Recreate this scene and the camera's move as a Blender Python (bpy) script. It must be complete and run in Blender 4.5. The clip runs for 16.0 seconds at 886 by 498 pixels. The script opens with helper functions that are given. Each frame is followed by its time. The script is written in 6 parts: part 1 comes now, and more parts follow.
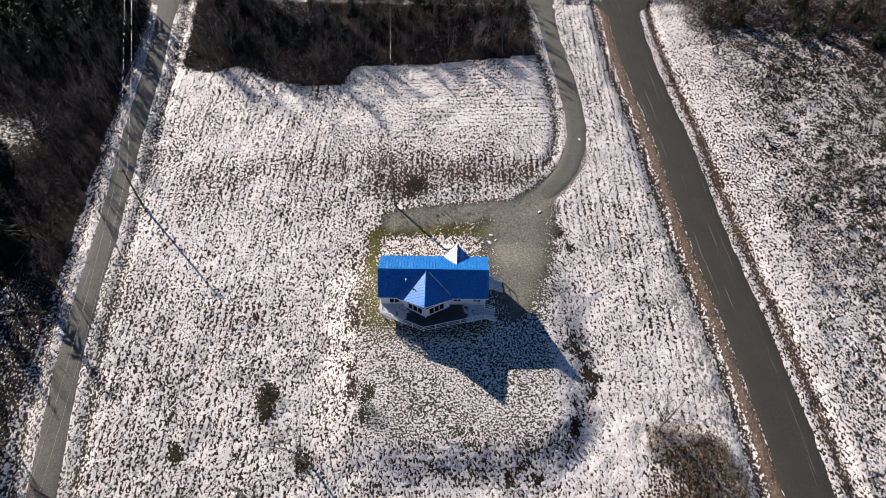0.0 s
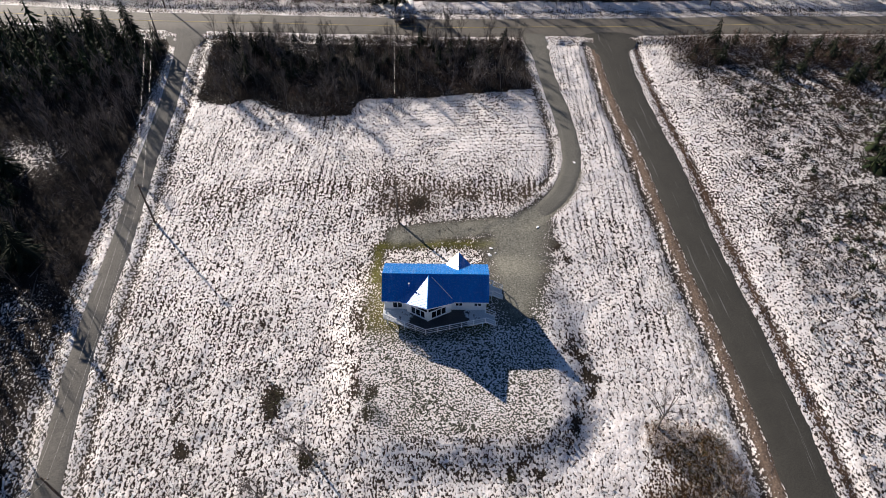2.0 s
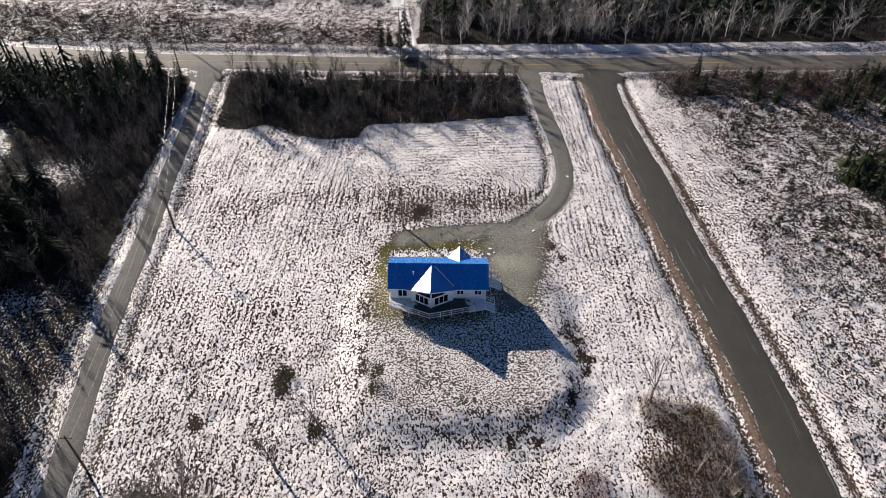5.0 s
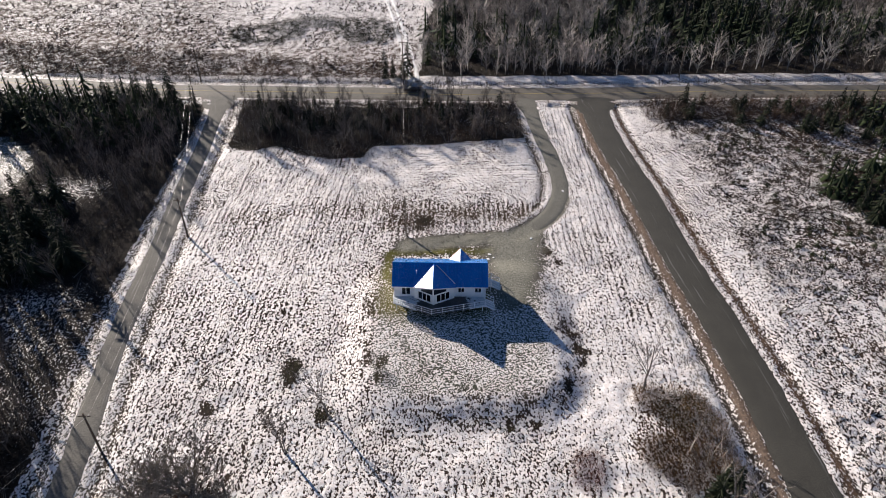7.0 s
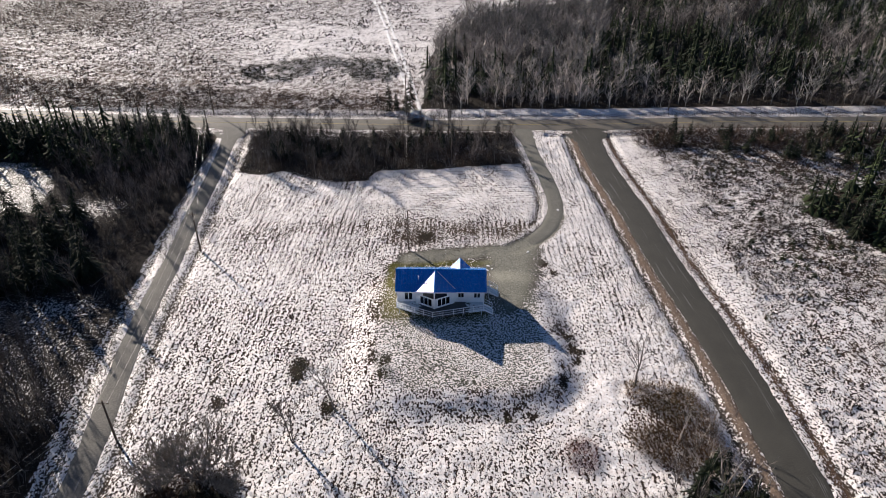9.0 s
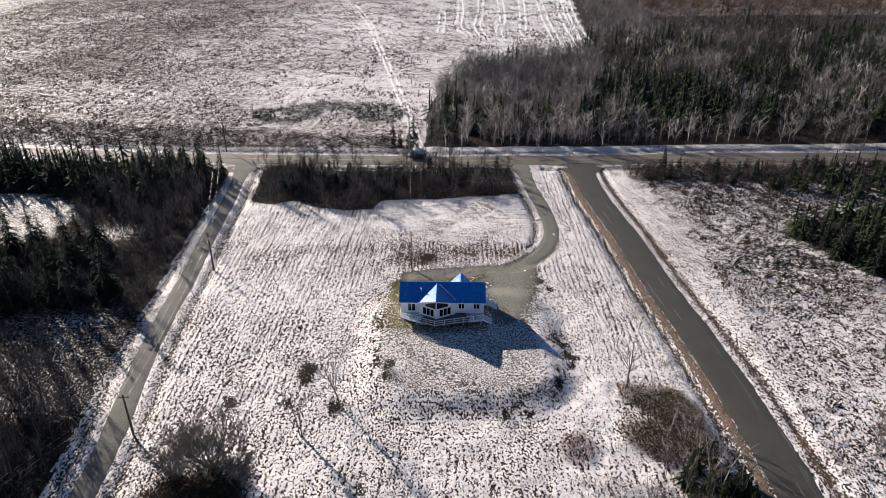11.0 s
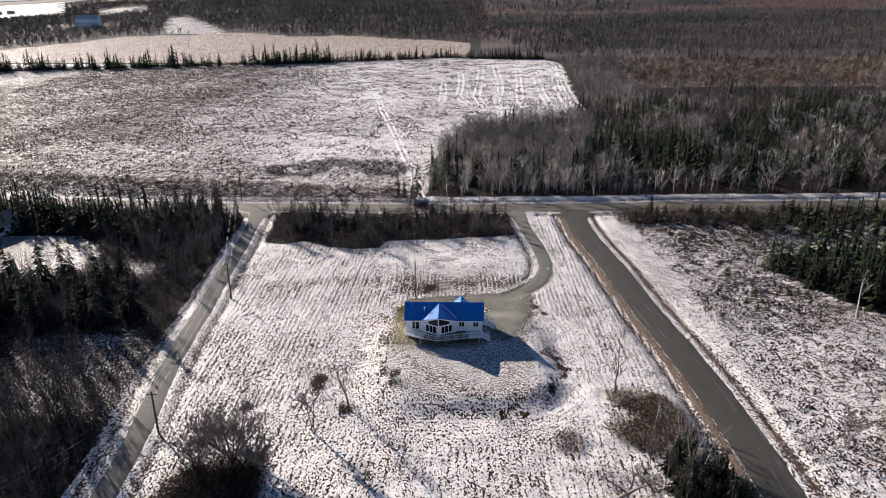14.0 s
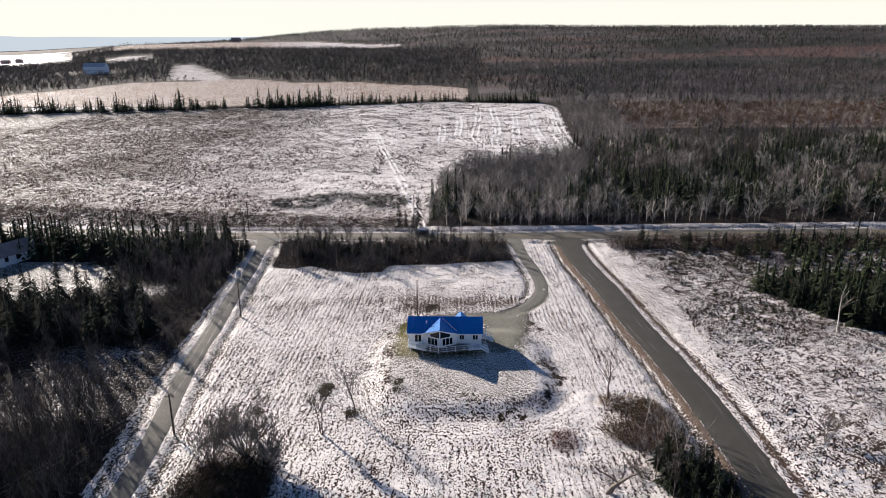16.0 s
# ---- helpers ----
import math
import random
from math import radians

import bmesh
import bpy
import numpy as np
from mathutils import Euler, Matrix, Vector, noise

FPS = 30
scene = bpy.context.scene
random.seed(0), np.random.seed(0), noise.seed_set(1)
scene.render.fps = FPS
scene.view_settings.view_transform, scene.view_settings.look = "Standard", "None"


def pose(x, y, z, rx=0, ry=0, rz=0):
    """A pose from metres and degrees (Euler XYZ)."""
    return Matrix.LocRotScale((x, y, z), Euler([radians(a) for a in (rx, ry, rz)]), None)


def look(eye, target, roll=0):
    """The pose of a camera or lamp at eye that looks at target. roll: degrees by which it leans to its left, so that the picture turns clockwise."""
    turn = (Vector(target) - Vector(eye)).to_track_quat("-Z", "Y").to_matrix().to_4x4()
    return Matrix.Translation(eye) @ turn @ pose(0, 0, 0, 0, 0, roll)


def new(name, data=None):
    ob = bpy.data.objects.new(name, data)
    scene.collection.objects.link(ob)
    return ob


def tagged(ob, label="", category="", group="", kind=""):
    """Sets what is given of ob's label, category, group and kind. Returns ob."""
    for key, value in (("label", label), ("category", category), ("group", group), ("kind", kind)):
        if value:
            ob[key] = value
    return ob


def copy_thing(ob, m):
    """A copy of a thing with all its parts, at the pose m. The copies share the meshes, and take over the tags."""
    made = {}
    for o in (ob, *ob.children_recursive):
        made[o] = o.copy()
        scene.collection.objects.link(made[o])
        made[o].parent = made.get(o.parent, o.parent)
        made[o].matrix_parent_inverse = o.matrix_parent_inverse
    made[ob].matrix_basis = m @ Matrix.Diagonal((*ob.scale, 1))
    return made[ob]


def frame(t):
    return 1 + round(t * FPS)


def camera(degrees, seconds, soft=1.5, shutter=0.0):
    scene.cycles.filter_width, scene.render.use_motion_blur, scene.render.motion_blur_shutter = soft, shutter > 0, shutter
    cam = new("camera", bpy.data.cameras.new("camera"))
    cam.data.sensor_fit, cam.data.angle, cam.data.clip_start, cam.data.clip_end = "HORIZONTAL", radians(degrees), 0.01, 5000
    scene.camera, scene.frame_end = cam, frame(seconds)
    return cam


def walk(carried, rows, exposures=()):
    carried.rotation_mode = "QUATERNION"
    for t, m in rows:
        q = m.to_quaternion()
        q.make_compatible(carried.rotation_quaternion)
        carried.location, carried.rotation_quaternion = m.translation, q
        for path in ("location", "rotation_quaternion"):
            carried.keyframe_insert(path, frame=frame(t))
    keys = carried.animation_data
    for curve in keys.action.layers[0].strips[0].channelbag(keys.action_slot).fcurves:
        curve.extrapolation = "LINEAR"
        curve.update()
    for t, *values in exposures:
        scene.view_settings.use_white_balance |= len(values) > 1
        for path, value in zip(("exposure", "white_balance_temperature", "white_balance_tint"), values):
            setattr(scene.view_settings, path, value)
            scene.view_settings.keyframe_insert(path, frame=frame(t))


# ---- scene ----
cam = camera(66.7, 16.0, 0.4)
PATH = [
    (0, pose(1.260, -49.833, 78.526, 36.042, 0, 0.001)),
    (1, pose(1.110, -54.539, 77.192, 39.256, 0, -0.012)),
    (2, pose(0.913, -58.766, 75.717, 42.059, 0, -0.082)),
    (3, pose(0.809, -63.104, 74.430, 44.286, 0, -0.083)),
    (4, pose(0.750, -67.317, 73.178, 46.339, 0, -0.080)),
    (6.5, pose(0.270, -78.691, 69.825, 51.866, 0, -0.148)),
    (7.5, pose(0.281, -83.020, 68.264, 54.180, 0, -0.033)),
    (9, pose(0.313, -89.521, 66.713, 57.381, 0, 0.009)),
    (11.5, pose(0.226, -101.094, 63.126, 63.407, 0, 0.142)),
    (12.5, pose(0.156, -105.335, 61.701, 65.506, 0, 0.157)),
    (14, pose(0.159, -112.297, 59.844, 68.714, 0, 0.211)),
    (16, pose(-0.354, -120.942, 57.242, 72.576, 0, 0.042)),
]
walk(cam, PATH, [(0, 0.86), (4, 0.9), (9, 0.97), (16, 1.03)])

# ---- light ----
SUN_TO = Vector((-0.633, 0.700, 0.337)).normalized()
world = bpy.data.worlds.new("sky")
scene.world = world
world.use_nodes = True
wn = world.node_tree
sky = wn.nodes.new("ShaderNodeTexSky")
sky.sky_type, sky.sun_disc = "NISHITA", False
sky.sun_elevation, sky.sun_rotation = math.asin(SUN_TO.z), math.atan2(SUN_TO.x, SUN_TO.y)
sky.air_density, sky.dust_density, sky.ozone_density = 1.0, 0.2, 4.0
# thin bright haze over the horizon, all the way round
heading = wn.nodes.new("ShaderNodeTexCoord")
height = wn.nodes.new("ShaderNodeSeparateXYZ")
wn.links.new(heading.outputs["Generated"], height.inputs[0])
veil = wn.nodes.new("ShaderNodeMapRange")
veil.interpolation_type = "SMOOTHSTEP"
veil.inputs["From Min"].default_value, veil.inputs["From Max"].default_value = 0.035, 0.12
veil.inputs["To Min"].default_value, veil.inputs["To Max"].default_value = 0.97, 0.0
wn.links.new(height.outputs[2], veil.inputs["Value"])
hazy = wn.nodes.new("ShaderNodeMix")
hazy.data_type = "RGBA"
hazy.inputs[7].default_value = (8.7, 8.4, 7.5, 1)
wn.links.new(veil.outputs[0], hazy.inputs[0])
wn.links.new(sky.outputs[0], hazy.inputs[6])
wn.links.new(hazy.outputs[2], wn.nodes["Background"].inputs[0])
wn.nodes["Background"].inputs[1].default_value = 0.058
sky.altitude = 5000
sun_data = bpy.data.lights.new("sun", "SUN")
sun_data.energy, sun_data.angle, sun_data.color = 5.0, radians(0.5), (1.0, 0.90, 0.81)
sun = new("sun", sun_data)
sun.matrix_world = look(SUN_TO * 300, (0, 0, 0))

# ---- materials ----


def shader(name):
    m = bpy.data.materials.new(name)
    m.use_nodes = True
    nt = m.node_tree
    return m, nt, nt.nodes["Principled BSDF"]


def node(nt, kind, *links, **values):
    n = nt.nodes.new(kind)
    for key, v in values.items():
        if key == "op":
            n.operation = v
        elif key == "blend":
            n.data_type, n.blend_type = "RGBA", v
        else:
            n.inputs[key.replace("_", " ")].default_value = v
    for socket, src in links:
        nt.links.new(src, n.inputs[socket])
    return n


def ramp(nt, src, stops):
    n = nt.nodes.new("ShaderNodeValToRGB")
    e = n.color_ramp.elements
    while len(e) < len(stops):
        e.new(0.5)
    for k, (p, c) in zip(e, stops):
        k.position, k.color = p, (*c, 1)
    nt.links.new(src, n.inputs[0])
    return n.outputs[0]


def mix(nt, fac, a, b, blend="MIX"):
    n = nt.nodes.new("ShaderNodeMix")
    n.data_type, n.blend_type = "RGBA", blend
    for i, v in ((0, fac), (6, a), (7, b)):
        if isinstance(v, (int, float)):
            n.inputs[i].default_value = v
        elif isinstance(v, tuple):
            n.inputs[i].default_value = (*v, 1)
        else:
            nt.links.new(v, n.inputs[i])
    return n.outputs[2]


def plain(name, colour, rough=0.6, metal=0.0, spread=0.25, scale=3.0, bump=0.0, spec=0.5, rand=0.0):
    """A surface with grain at two scales round one base colour."""
    m, nt, p = shader(name)
    tc = nt.nodes.new("ShaderNodeTexCoord").outputs["Object"]
    a = node(nt, "ShaderNodeTexNoise", ("Vector", tc), Scale=scale, Detail=3)
    b = node(nt, "ShaderNodeTexNoise", ("Vector", tc), Scale=scale * 9, Detail=2)
    dark = tuple(c * (1 - spread) for c in colour)
    light = tuple(min(1, c * (1 + spread)) for c in colour)
    col = ramp(nt, a.outputs[0], [(0.3, dark), (0.7, light)])
    col = mix(nt, 0.35, col, ramp(nt, b.outputs[0], [(0.3, dark), (0.7, light)]))
    if rand:
        info = nt.nodes.new("ShaderNodeObjectInfo")
        hsv = node(nt, "ShaderNodeHueSaturation", ("Color", col))
        val = node(nt, "ShaderNodeMapRange", ("Value", info.outputs["Random"]), To_Min=1 - rand, To_Max=1 + rand)
        nt.links.new(val.outputs[0], hsv.inputs["Value"])
        col = hsv.outputs[0]
    nt.links.new(col, p.inputs["Base Color"])
    p.inputs["Roughness"].default_value, p.inputs["Metallic"].default_value = rough, metal
    p.inputs["Specular IOR Level"].default_value = spec
    if bump:
        bn = node(nt, "ShaderNodeBump", ("Height", b.outputs[0]), Strength=bump, Distance=0.03)
        nt.links.new(bn.outputs[0], p.inputs["Normal"])
    return m


def island(name, dark, light, rough=0.9, hue=None):
    """Twigs, needles and the like: a colour of its own for each loose piece."""
    m, nt, p = shader(name)
    g = nt.nodes.new("ShaderNodeNewGeometry")
    stops = [(0.0, dark), (1.0, light)] if hue is None else [(0.0, dark), (0.6, light), (1.0, hue)]
    col = ramp(nt, g.outputs["Random Per Island"], stops)
    # whole trees and clumps differ too
    grove = node(nt, "ShaderNodeTexNoise", ("Vector", g.outputs["Position"]), Scale=0.16, Detail=3, Roughness=0.7)
    col = mix(nt, 1.0, col, ramp(nt, grove.outputs[0], [(0.3, (0.45, 0.45, 0.45)), (0.5, (0.9, 0.9, 0.9)), (0.7, (1.6, 1.55, 1.5))]), "MULTIPLY")
    stand = node(nt, "ShaderNodeTexNoise", ("Vector", g.outputs["Position"]), Scale=0.014, Detail=3, Roughness=0.6)
    col = mix(nt, 1.0, col, ramp(nt, stand.outputs[0], [(0.35, (0.55, 0.58, 0.6)), (0.65, (1.35, 1.3, 1.27))]), "MULTIPLY")
    nt.links.new(col, p.inputs["Base Color"])
    p.inputs["Roughness"].default_value = rough
    p.inputs["Specular IOR Level"].default_value = 0.2
    return m


def ground_material():
    """Thin patchy snow on stubble: the soil's colour, the snow's share and the rows come from the sheet."""
    m, nt, p = shader("snowy_ground")
    soil = nt.nodes.new("ShaderNodeAttribute")
    soil.attribute_name = "soil"
    cover = nt.nodes.new("ShaderNodeAttribute")
    cover.attribute_name = "cover"
    rows = nt.nodes.new("ShaderNodeAttribute")
    rows.attribute_name = "rows"
    coarse = nt.nodes.new("ShaderNodeAttribute")
    coarse.attribute_name = "coarse"
    pos = nt.nodes.new("ShaderNodeNewGeometry").outputs["Position"]
    # dark specks include the tufts' painted shade, so they run a little its way
    lean = node(nt, "ShaderNodeMapping", ("Vector", pos))
    lean.inputs["Rotation"].default_value = (0, 0, radians(45))
    lean.inputs["Scale"].default_value = (1.25, 0.85, 1)
    fine = node(nt, "ShaderNodeTexNoise", ("Vector", lean.outputs[0]), Scale=3.0, Detail=3, Roughness=0.6)
    lump = node(nt, "ShaderNodeTexNoise", ("Vector", pos), Scale=0.42, Detail=5, Roughness=0.78)
    lumpy = node(nt, "ShaderNodeMapRange", ("Value", coarse.outputs["Fac"]), From_Min=1.0, From_Max=4.0, To_Min=0.0, To_Max=4.2)
    finer = node(nt, "ShaderNodeTexNoise", ("Vector", pos), Scale=4.2, Detail=3, Roughness=0.6)
    mown = node(nt, "ShaderNodeMapRange", ("Value", coarse.outputs["Fac"]), From_Min=0.3, From_Max=0.8, To_Min=1.0, To_Max=0.0)
    speck = node(nt, "ShaderNodeMix", (0, mown.outputs[0]), (2, fine.outputs[0]), (3, finer.outputs[0]))
    clump = node(nt, "ShaderNodeTexNoise", ("Vector", pos), Scale=0.75, Detail=4, Roughness=0.65)
    mid = node(nt, "ShaderNodeTexNoise", ("Vector", pos), Scale=0.16, Detail=4, Roughness=0.6)
    wide = node(nt, "ShaderNodeTexNoise", ("Vector", pos), Scale=0.035, Detail=3)
    # rows: the first two numbers run across and along them, the third says how strong they are
    sep = node(nt, "ShaderNodeSeparateXYZ", ("Vector", rows.outputs["Vector"]))
    slow = node(nt, "ShaderNodeMath", (0, sep.outputs[1]), op="MULTIPLY")
    slow.inputs[1].default_value = 0.14
    lane = node(nt, "ShaderNodeCombineXYZ", ("X", sep.outputs[0]), ("Y", slow.outputs[0]))
    streak = node(nt, "ShaderNodeTexNoise", ("Vector", lane.outputs[0]), Scale=1.15, Detail=3, Roughness=0.6)
    # the drill's even spacing, about 0.9 m, fading in and out
    turn = node(nt, "ShaderNodeMath", (0, sep.outputs[0]), op="MULTIPLY")
    turn.inputs[1].default_value = 2 * math.pi / 0.92
    wave = node(nt, "ShaderNodeMath", (0, turn.outputs[0]), op="SINE")
    drill = node(nt, "ShaderNodeMath", (0, wave.outputs[0]), (1, sep.outputs[2]), op="MULTIPLY")
    drilled = node(nt, "ShaderNodeMath", (0, drill.outputs[0]), op="MULTIPLY")
    drilled.inputs[1].default_value = 0.13

    def term(src, gain):
        s = node(nt, "ShaderNodeMath", (0, src), op="SUBTRACT")
        s.inputs[1].default_value = 0.5
        g = node(nt, "ShaderNodeMath", (0, s.outputs[0]), op="MULTIPLY")
        if isinstance(gain, float):
            g.inputs[1].default_value = gain
        else:
            nt.links.new(gain, g.inputs[1])
        return g.outputs[0]

    def add(a, b):
        return node(nt, "ShaderNodeMath", (0, a), (1, b), op="ADD").outputs[0]

    total = add(add(term(speck.outputs[0], 5.6), add(add(term(mid.outputs[0], 0.6), term(lump.outputs[0], lumpy.outputs[0])), term(clump.outputs[0], coarse.outputs["Fac"]))), add(term(wide.outputs[0], 0.5), term(streak.outputs[0], sep.outputs[2])))
    total = add(add(total, drilled.outputs[0]), cover.outputs["Fac"])
    share = node(nt, "ShaderNodeMapRange", ("Value", total), From_Min=0.43, From_Max=0.61).outputs[0]
    grain = node(nt, "ShaderNodeTexNoise", ("Vector", pos), Scale=4.0, Detail=4)
    earth = mix(nt, 1.0, soil.outputs["Color"], ramp(nt, grain.outputs[0], [(0.25, (0.4, 0.4, 0.4)), (0.75, (1.4, 1.4, 1.4))]), "MULTIPLY")
    snow = ramp(nt, mid.outputs[0], [(0.3, (0.82, 0.795, 0.79)), (0.7, (0.92, 0.90, 0.895))])
    # straw showing through where the snow is thinnest
    straw = node(nt, "ShaderNodeTexNoise", ("Vector", pos), Scale=1.7, Detail=5, Roughness=0.8)
    snow = mix(nt, ramp(nt, straw.outputs[0], [(0.36, (0, 0, 0)), (0.64, (0.72, 0.72, 0.72))]), snow, (0.60, 0.51, 0.45))
    nt.links.new(mix(nt, share, earth, snow), p.inputs["Base Color"])
    # icy snow has a sheen, soil none
    nt.links.new(ramp(nt, share, [(0.0, (0.9, 0.9, 0.9)), (1.0, (0.6, 0.6, 0.6))]), p.inputs["Roughness"])
    nt.links.new(ramp(nt, share, [(0.0, (0.1, 0.1, 0.1)), (1.0, (0.36, 0.36, 0.36))]), p.inputs["Specular IOR Level"])
    height = add(add(fine.outputs[0], clump.outputs[0]), share)
    rough = node(nt, "ShaderNodeMapRange", ("Value", coarse.outputs["Fac"]), From_Min=0.1, From_Max=0.7, To_Min=0.15, To_Max=0.95)
    bn = node(nt, "ShaderNodeBump", ("Height", height), ("Strength", rough.outputs[0]), Distance=0.12)
    nt.links.new(bn.outputs[0], p.inputs["Normal"])
    return m


def road_material(name, base, light, frost, grit=7.0, rough=0.75):
    """Worn road: mottled base, pale streaks along the wheels' lines, frost at the edges. UV: across in metres, along in metres."""
    m, nt, p = shader(name)
    uv = nt.nodes.new("ShaderNodeUVMap").outputs[0]
    pos = nt.nodes.new("ShaderNodeNewGeometry").outputs["Position"]
    a = node(nt, "ShaderNodeTexNoise", ("Vector", pos), Scale=0.25, Detail=4, Roughness=0.6)
    b = node(nt, "ShaderNodeTexNoise", ("Vector", pos), Scale=grit, Detail=3)
    mp = node(nt, "ShaderNodeMapping", ("Vector", uv))
    mp.inputs["Scale"].default_value = (2.2, 0.05, 1)
    s = node(nt, "ShaderNodeTexNoise", ("Vector", mp.outputs[0]), Scale=1.0, Detail=4, Roughness=0.7)
    col = ramp(nt, a.outputs[0], [(0.3, base), (0.75, light)])
    col = mix(nt, 0.5, col, ramp(nt, b.outputs[0], [(0.3, tuple(c * 0.6 for c in base)), (0.7, tuple(c * 1.25 for c in light))]))
    col = mix(nt, ramp(nt, s.outputs[0], [(0.60, (0, 0, 0)), (0.72, (frost, frost, frost))]), col, (0.55, 0.55, 0.56))
    nt.links.new(col, p.inputs["Base Color"])
    p.inputs["Roughness"].default_value = rough
    p.inputs["Specular IOR Level"].default_value = 0.3
    bn = node(nt, "ShaderNodeBump", ("Height", b.outputs[0]), Strength=0.25, Distance=0.02)
    nt.links.new(bn.outputs[0], p.inputs["Normal"])
    return m


def roof_material():
    m, nt, p = shader("blue_metal_roof")
    tc = nt.nodes.new("ShaderNodeTexCoord").outputs["Object"]
    a = node(nt, "ShaderNodeTexNoise", ("Vector", tc), Scale=0.7, Detail=4)
    b = node(nt, "ShaderNodeTexNoise", ("Vector", tc), Scale=6, Detail=3)
    col = ramp(nt, a.outputs[0], [(0.3, (0.0, 0.15, 0.48)), (0.7, (0.0, 0.18, 0.55))])
    mp = node(nt, "ShaderNodeMapping", ("Vector", tc))
    mp.inputs["Scale"].default_value = (1.6, 0.35, 0.35)
    fr = node(nt, "ShaderNodeTexNoise", ("Vector", mp.outputs[0]), Scale=0.55, Detail=5, Roughness=0.65)
    col = mix(nt, ramp(nt, fr.outputs[0], [(0.58, (0, 0, 0)), (0.74, (0.5, 0.5, 0.5))]), col, (0.35, 0.50, 0.72))
    nt.links.new(col, p.inputs["Base Color"])
    nt.links.new(ramp(nt, b.outputs[0], [(0.3, (0.24, 0.24, 0.24)), (0.7, (0.29, 0.29, 0.29))]), p.inputs["Roughness"])
    p.inputs["Specular IOR Level"].default_value = 0.8
    p.inputs["Coat Weight"].default_value, p.inputs["Coat Roughness"].default_value = 0.35, 0.26
    return m


def siding_material():
    m, nt, p = shader("pale_siding")
    tc = nt.nodes.new("ShaderNodeTexCoord").outputs["Object"]
    w = nt.nodes.new("ShaderNodeTexWave")
    w.wave_type, w.bands_direction, w.wave_profile = "BANDS", "Z", "SAW"
    w.inputs["Scale"].default_value = 1.6
    nt.links.new(tc, w.inputs["Vector"])
    a = node(nt, "ShaderNodeTexNoise", ("Vector", tc), Scale=0.8, Detail=4)
    nt.links.new(ramp(nt, a.outputs[0], [(0.3, (0.80, 0.81, 0.80)), (0.7, (0.88, 0.88, 0.87))]), p.inputs["Base Color"])
    bn = node(nt, "ShaderNodeBump", ("Height", w.outputs[1]), Strength=0.5, Distance=0.02)
    nt.links.new(bn.outputs[0], p.inputs["Normal"])
    p.inputs["Roughness"].default_value = 0.55
    return m


def glass_material():
    m, nt, p = shader("window_glass")
    p.inputs["Base Color"].default_value = (0.02, 0.025, 0.03, 1)
    p.inputs["Roughness"].default_value = 0.04
    p.inputs["IOR"].default_value = 1.5
    p.inputs["Transmission Weight"].default_value = 0.6
    return m


def deck_material():
    """Weathered boards, darker and smoother in a patch round the prow, frosted elsewhere."""
    m, nt, p = shader("weathered_deck_boards")
    tc = nt.nodes.new("ShaderNodeTexCoord").outputs["Object"]
    mp = node(nt, "ShaderNodeMapping", ("Vector", tc))
    mp.inputs["Location"].default_value = (-0.1, 1.32, 0)
    mp.inputs["Scale"].default_value = (0.25, 0.25, 0)
    away_from = node(nt, "ShaderNodeVectorMath", (0, mp.outputs[0]), op="LENGTH")
    a = node(nt, "ShaderNodeTexNoise", ("Vector", tc), Scale=0.9, Detail=4, Roughness=0.65)
    b = node(nt, "ShaderNodeTexNoise", ("Vector", tc), Scale=7.0, Detail=3)
    edge = node(nt, "ShaderNodeMath", (0, away_from.outputs["Value"]), (1, a.outputs[0]), op="MULTIPLY")
    # 0 in the dark patch round the prow, 1 on the pale boards
    dry = ramp(nt, edge.outputs[0], [(0.52, (0, 0, 0)), (0.6, (1, 1, 1))])
    dark_boards = ramp(nt, b.outputs[0], [(0.3, (0.035, 0.037, 0.04)), (0.7, (0.07, 0.072, 0.075))])
    pale = ramp(nt, b.outputs[0], [(0.3, (0.55, 0.60, 0.63)), (0.7, (0.74, 0.78, 0.80))])
    nt.links.new(mix(nt, dry, dark_boards, pale), p.inputs["Base Color"])
    nt.links.new(ramp(nt, dry, [(0.0, (0.35, 0.35, 0.35)), (1.0, (0.75, 0.75, 0.75))]), p.inputs["Roughness"])
    return m


GROUND = ground_material()
ASPHALT = road_material("worn_asphalt", (0.038, 0.036, 0.030), (0.062, 0.059, 0.049), 0.35)
OLD_ASPHALT = road_material("old_pale_asphalt", (0.105, 0.095, 0.08), (0.165, 0.148, 0.122), 0.15)
GRAVEL = road_material("packed_gravel", (0.10, 0.095, 0.083), (0.17, 0.16, 0.142), 0.4, 5.0, 0.9)
DRIVE = road_material("damp_gravel", (0.105, 0.10, 0.085), (0.175, 0.17, 0.146), 0.12, 5.0, 0.9)
ROOF = roof_material()
SIDING = siding_material()
GLASS = glass_material()
WHITE = plain("white_paint", (0.86, 0.86, 0.86), 0.5, spread=0.06)
DARK = plain("dark_interior", (0.03, 0.03, 0.035), 0.9)
DECK = deck_material()
WOODPOLE = plain("weathered_pole_wood", (0.10, 0.075, 0.055), 0.9, spread=0.35, scale=2.0)
STEEL = plain("galvanised_steel", (0.35, 0.36, 0.37), 0.45, 0.7)
BLACK = plain("black_rubber", (0.02, 0.02, 0.02), 0.7)
WIRE = plain("grey_wire", (0.62, 0.60, 0.57), 0.5, 0.1)
NEEDLE = island("spruce_needles", (0.006, 0.010, 0.006), (0.016, 0.023, 0.011), hue=(0.028, 0.032, 0.014))
NEEDLE_FAR = island("far_spruce", (0.007, 0.013, 0.006), (0.022, 0.035, 0.013), hue=(0.045, 0.058, 0.022))
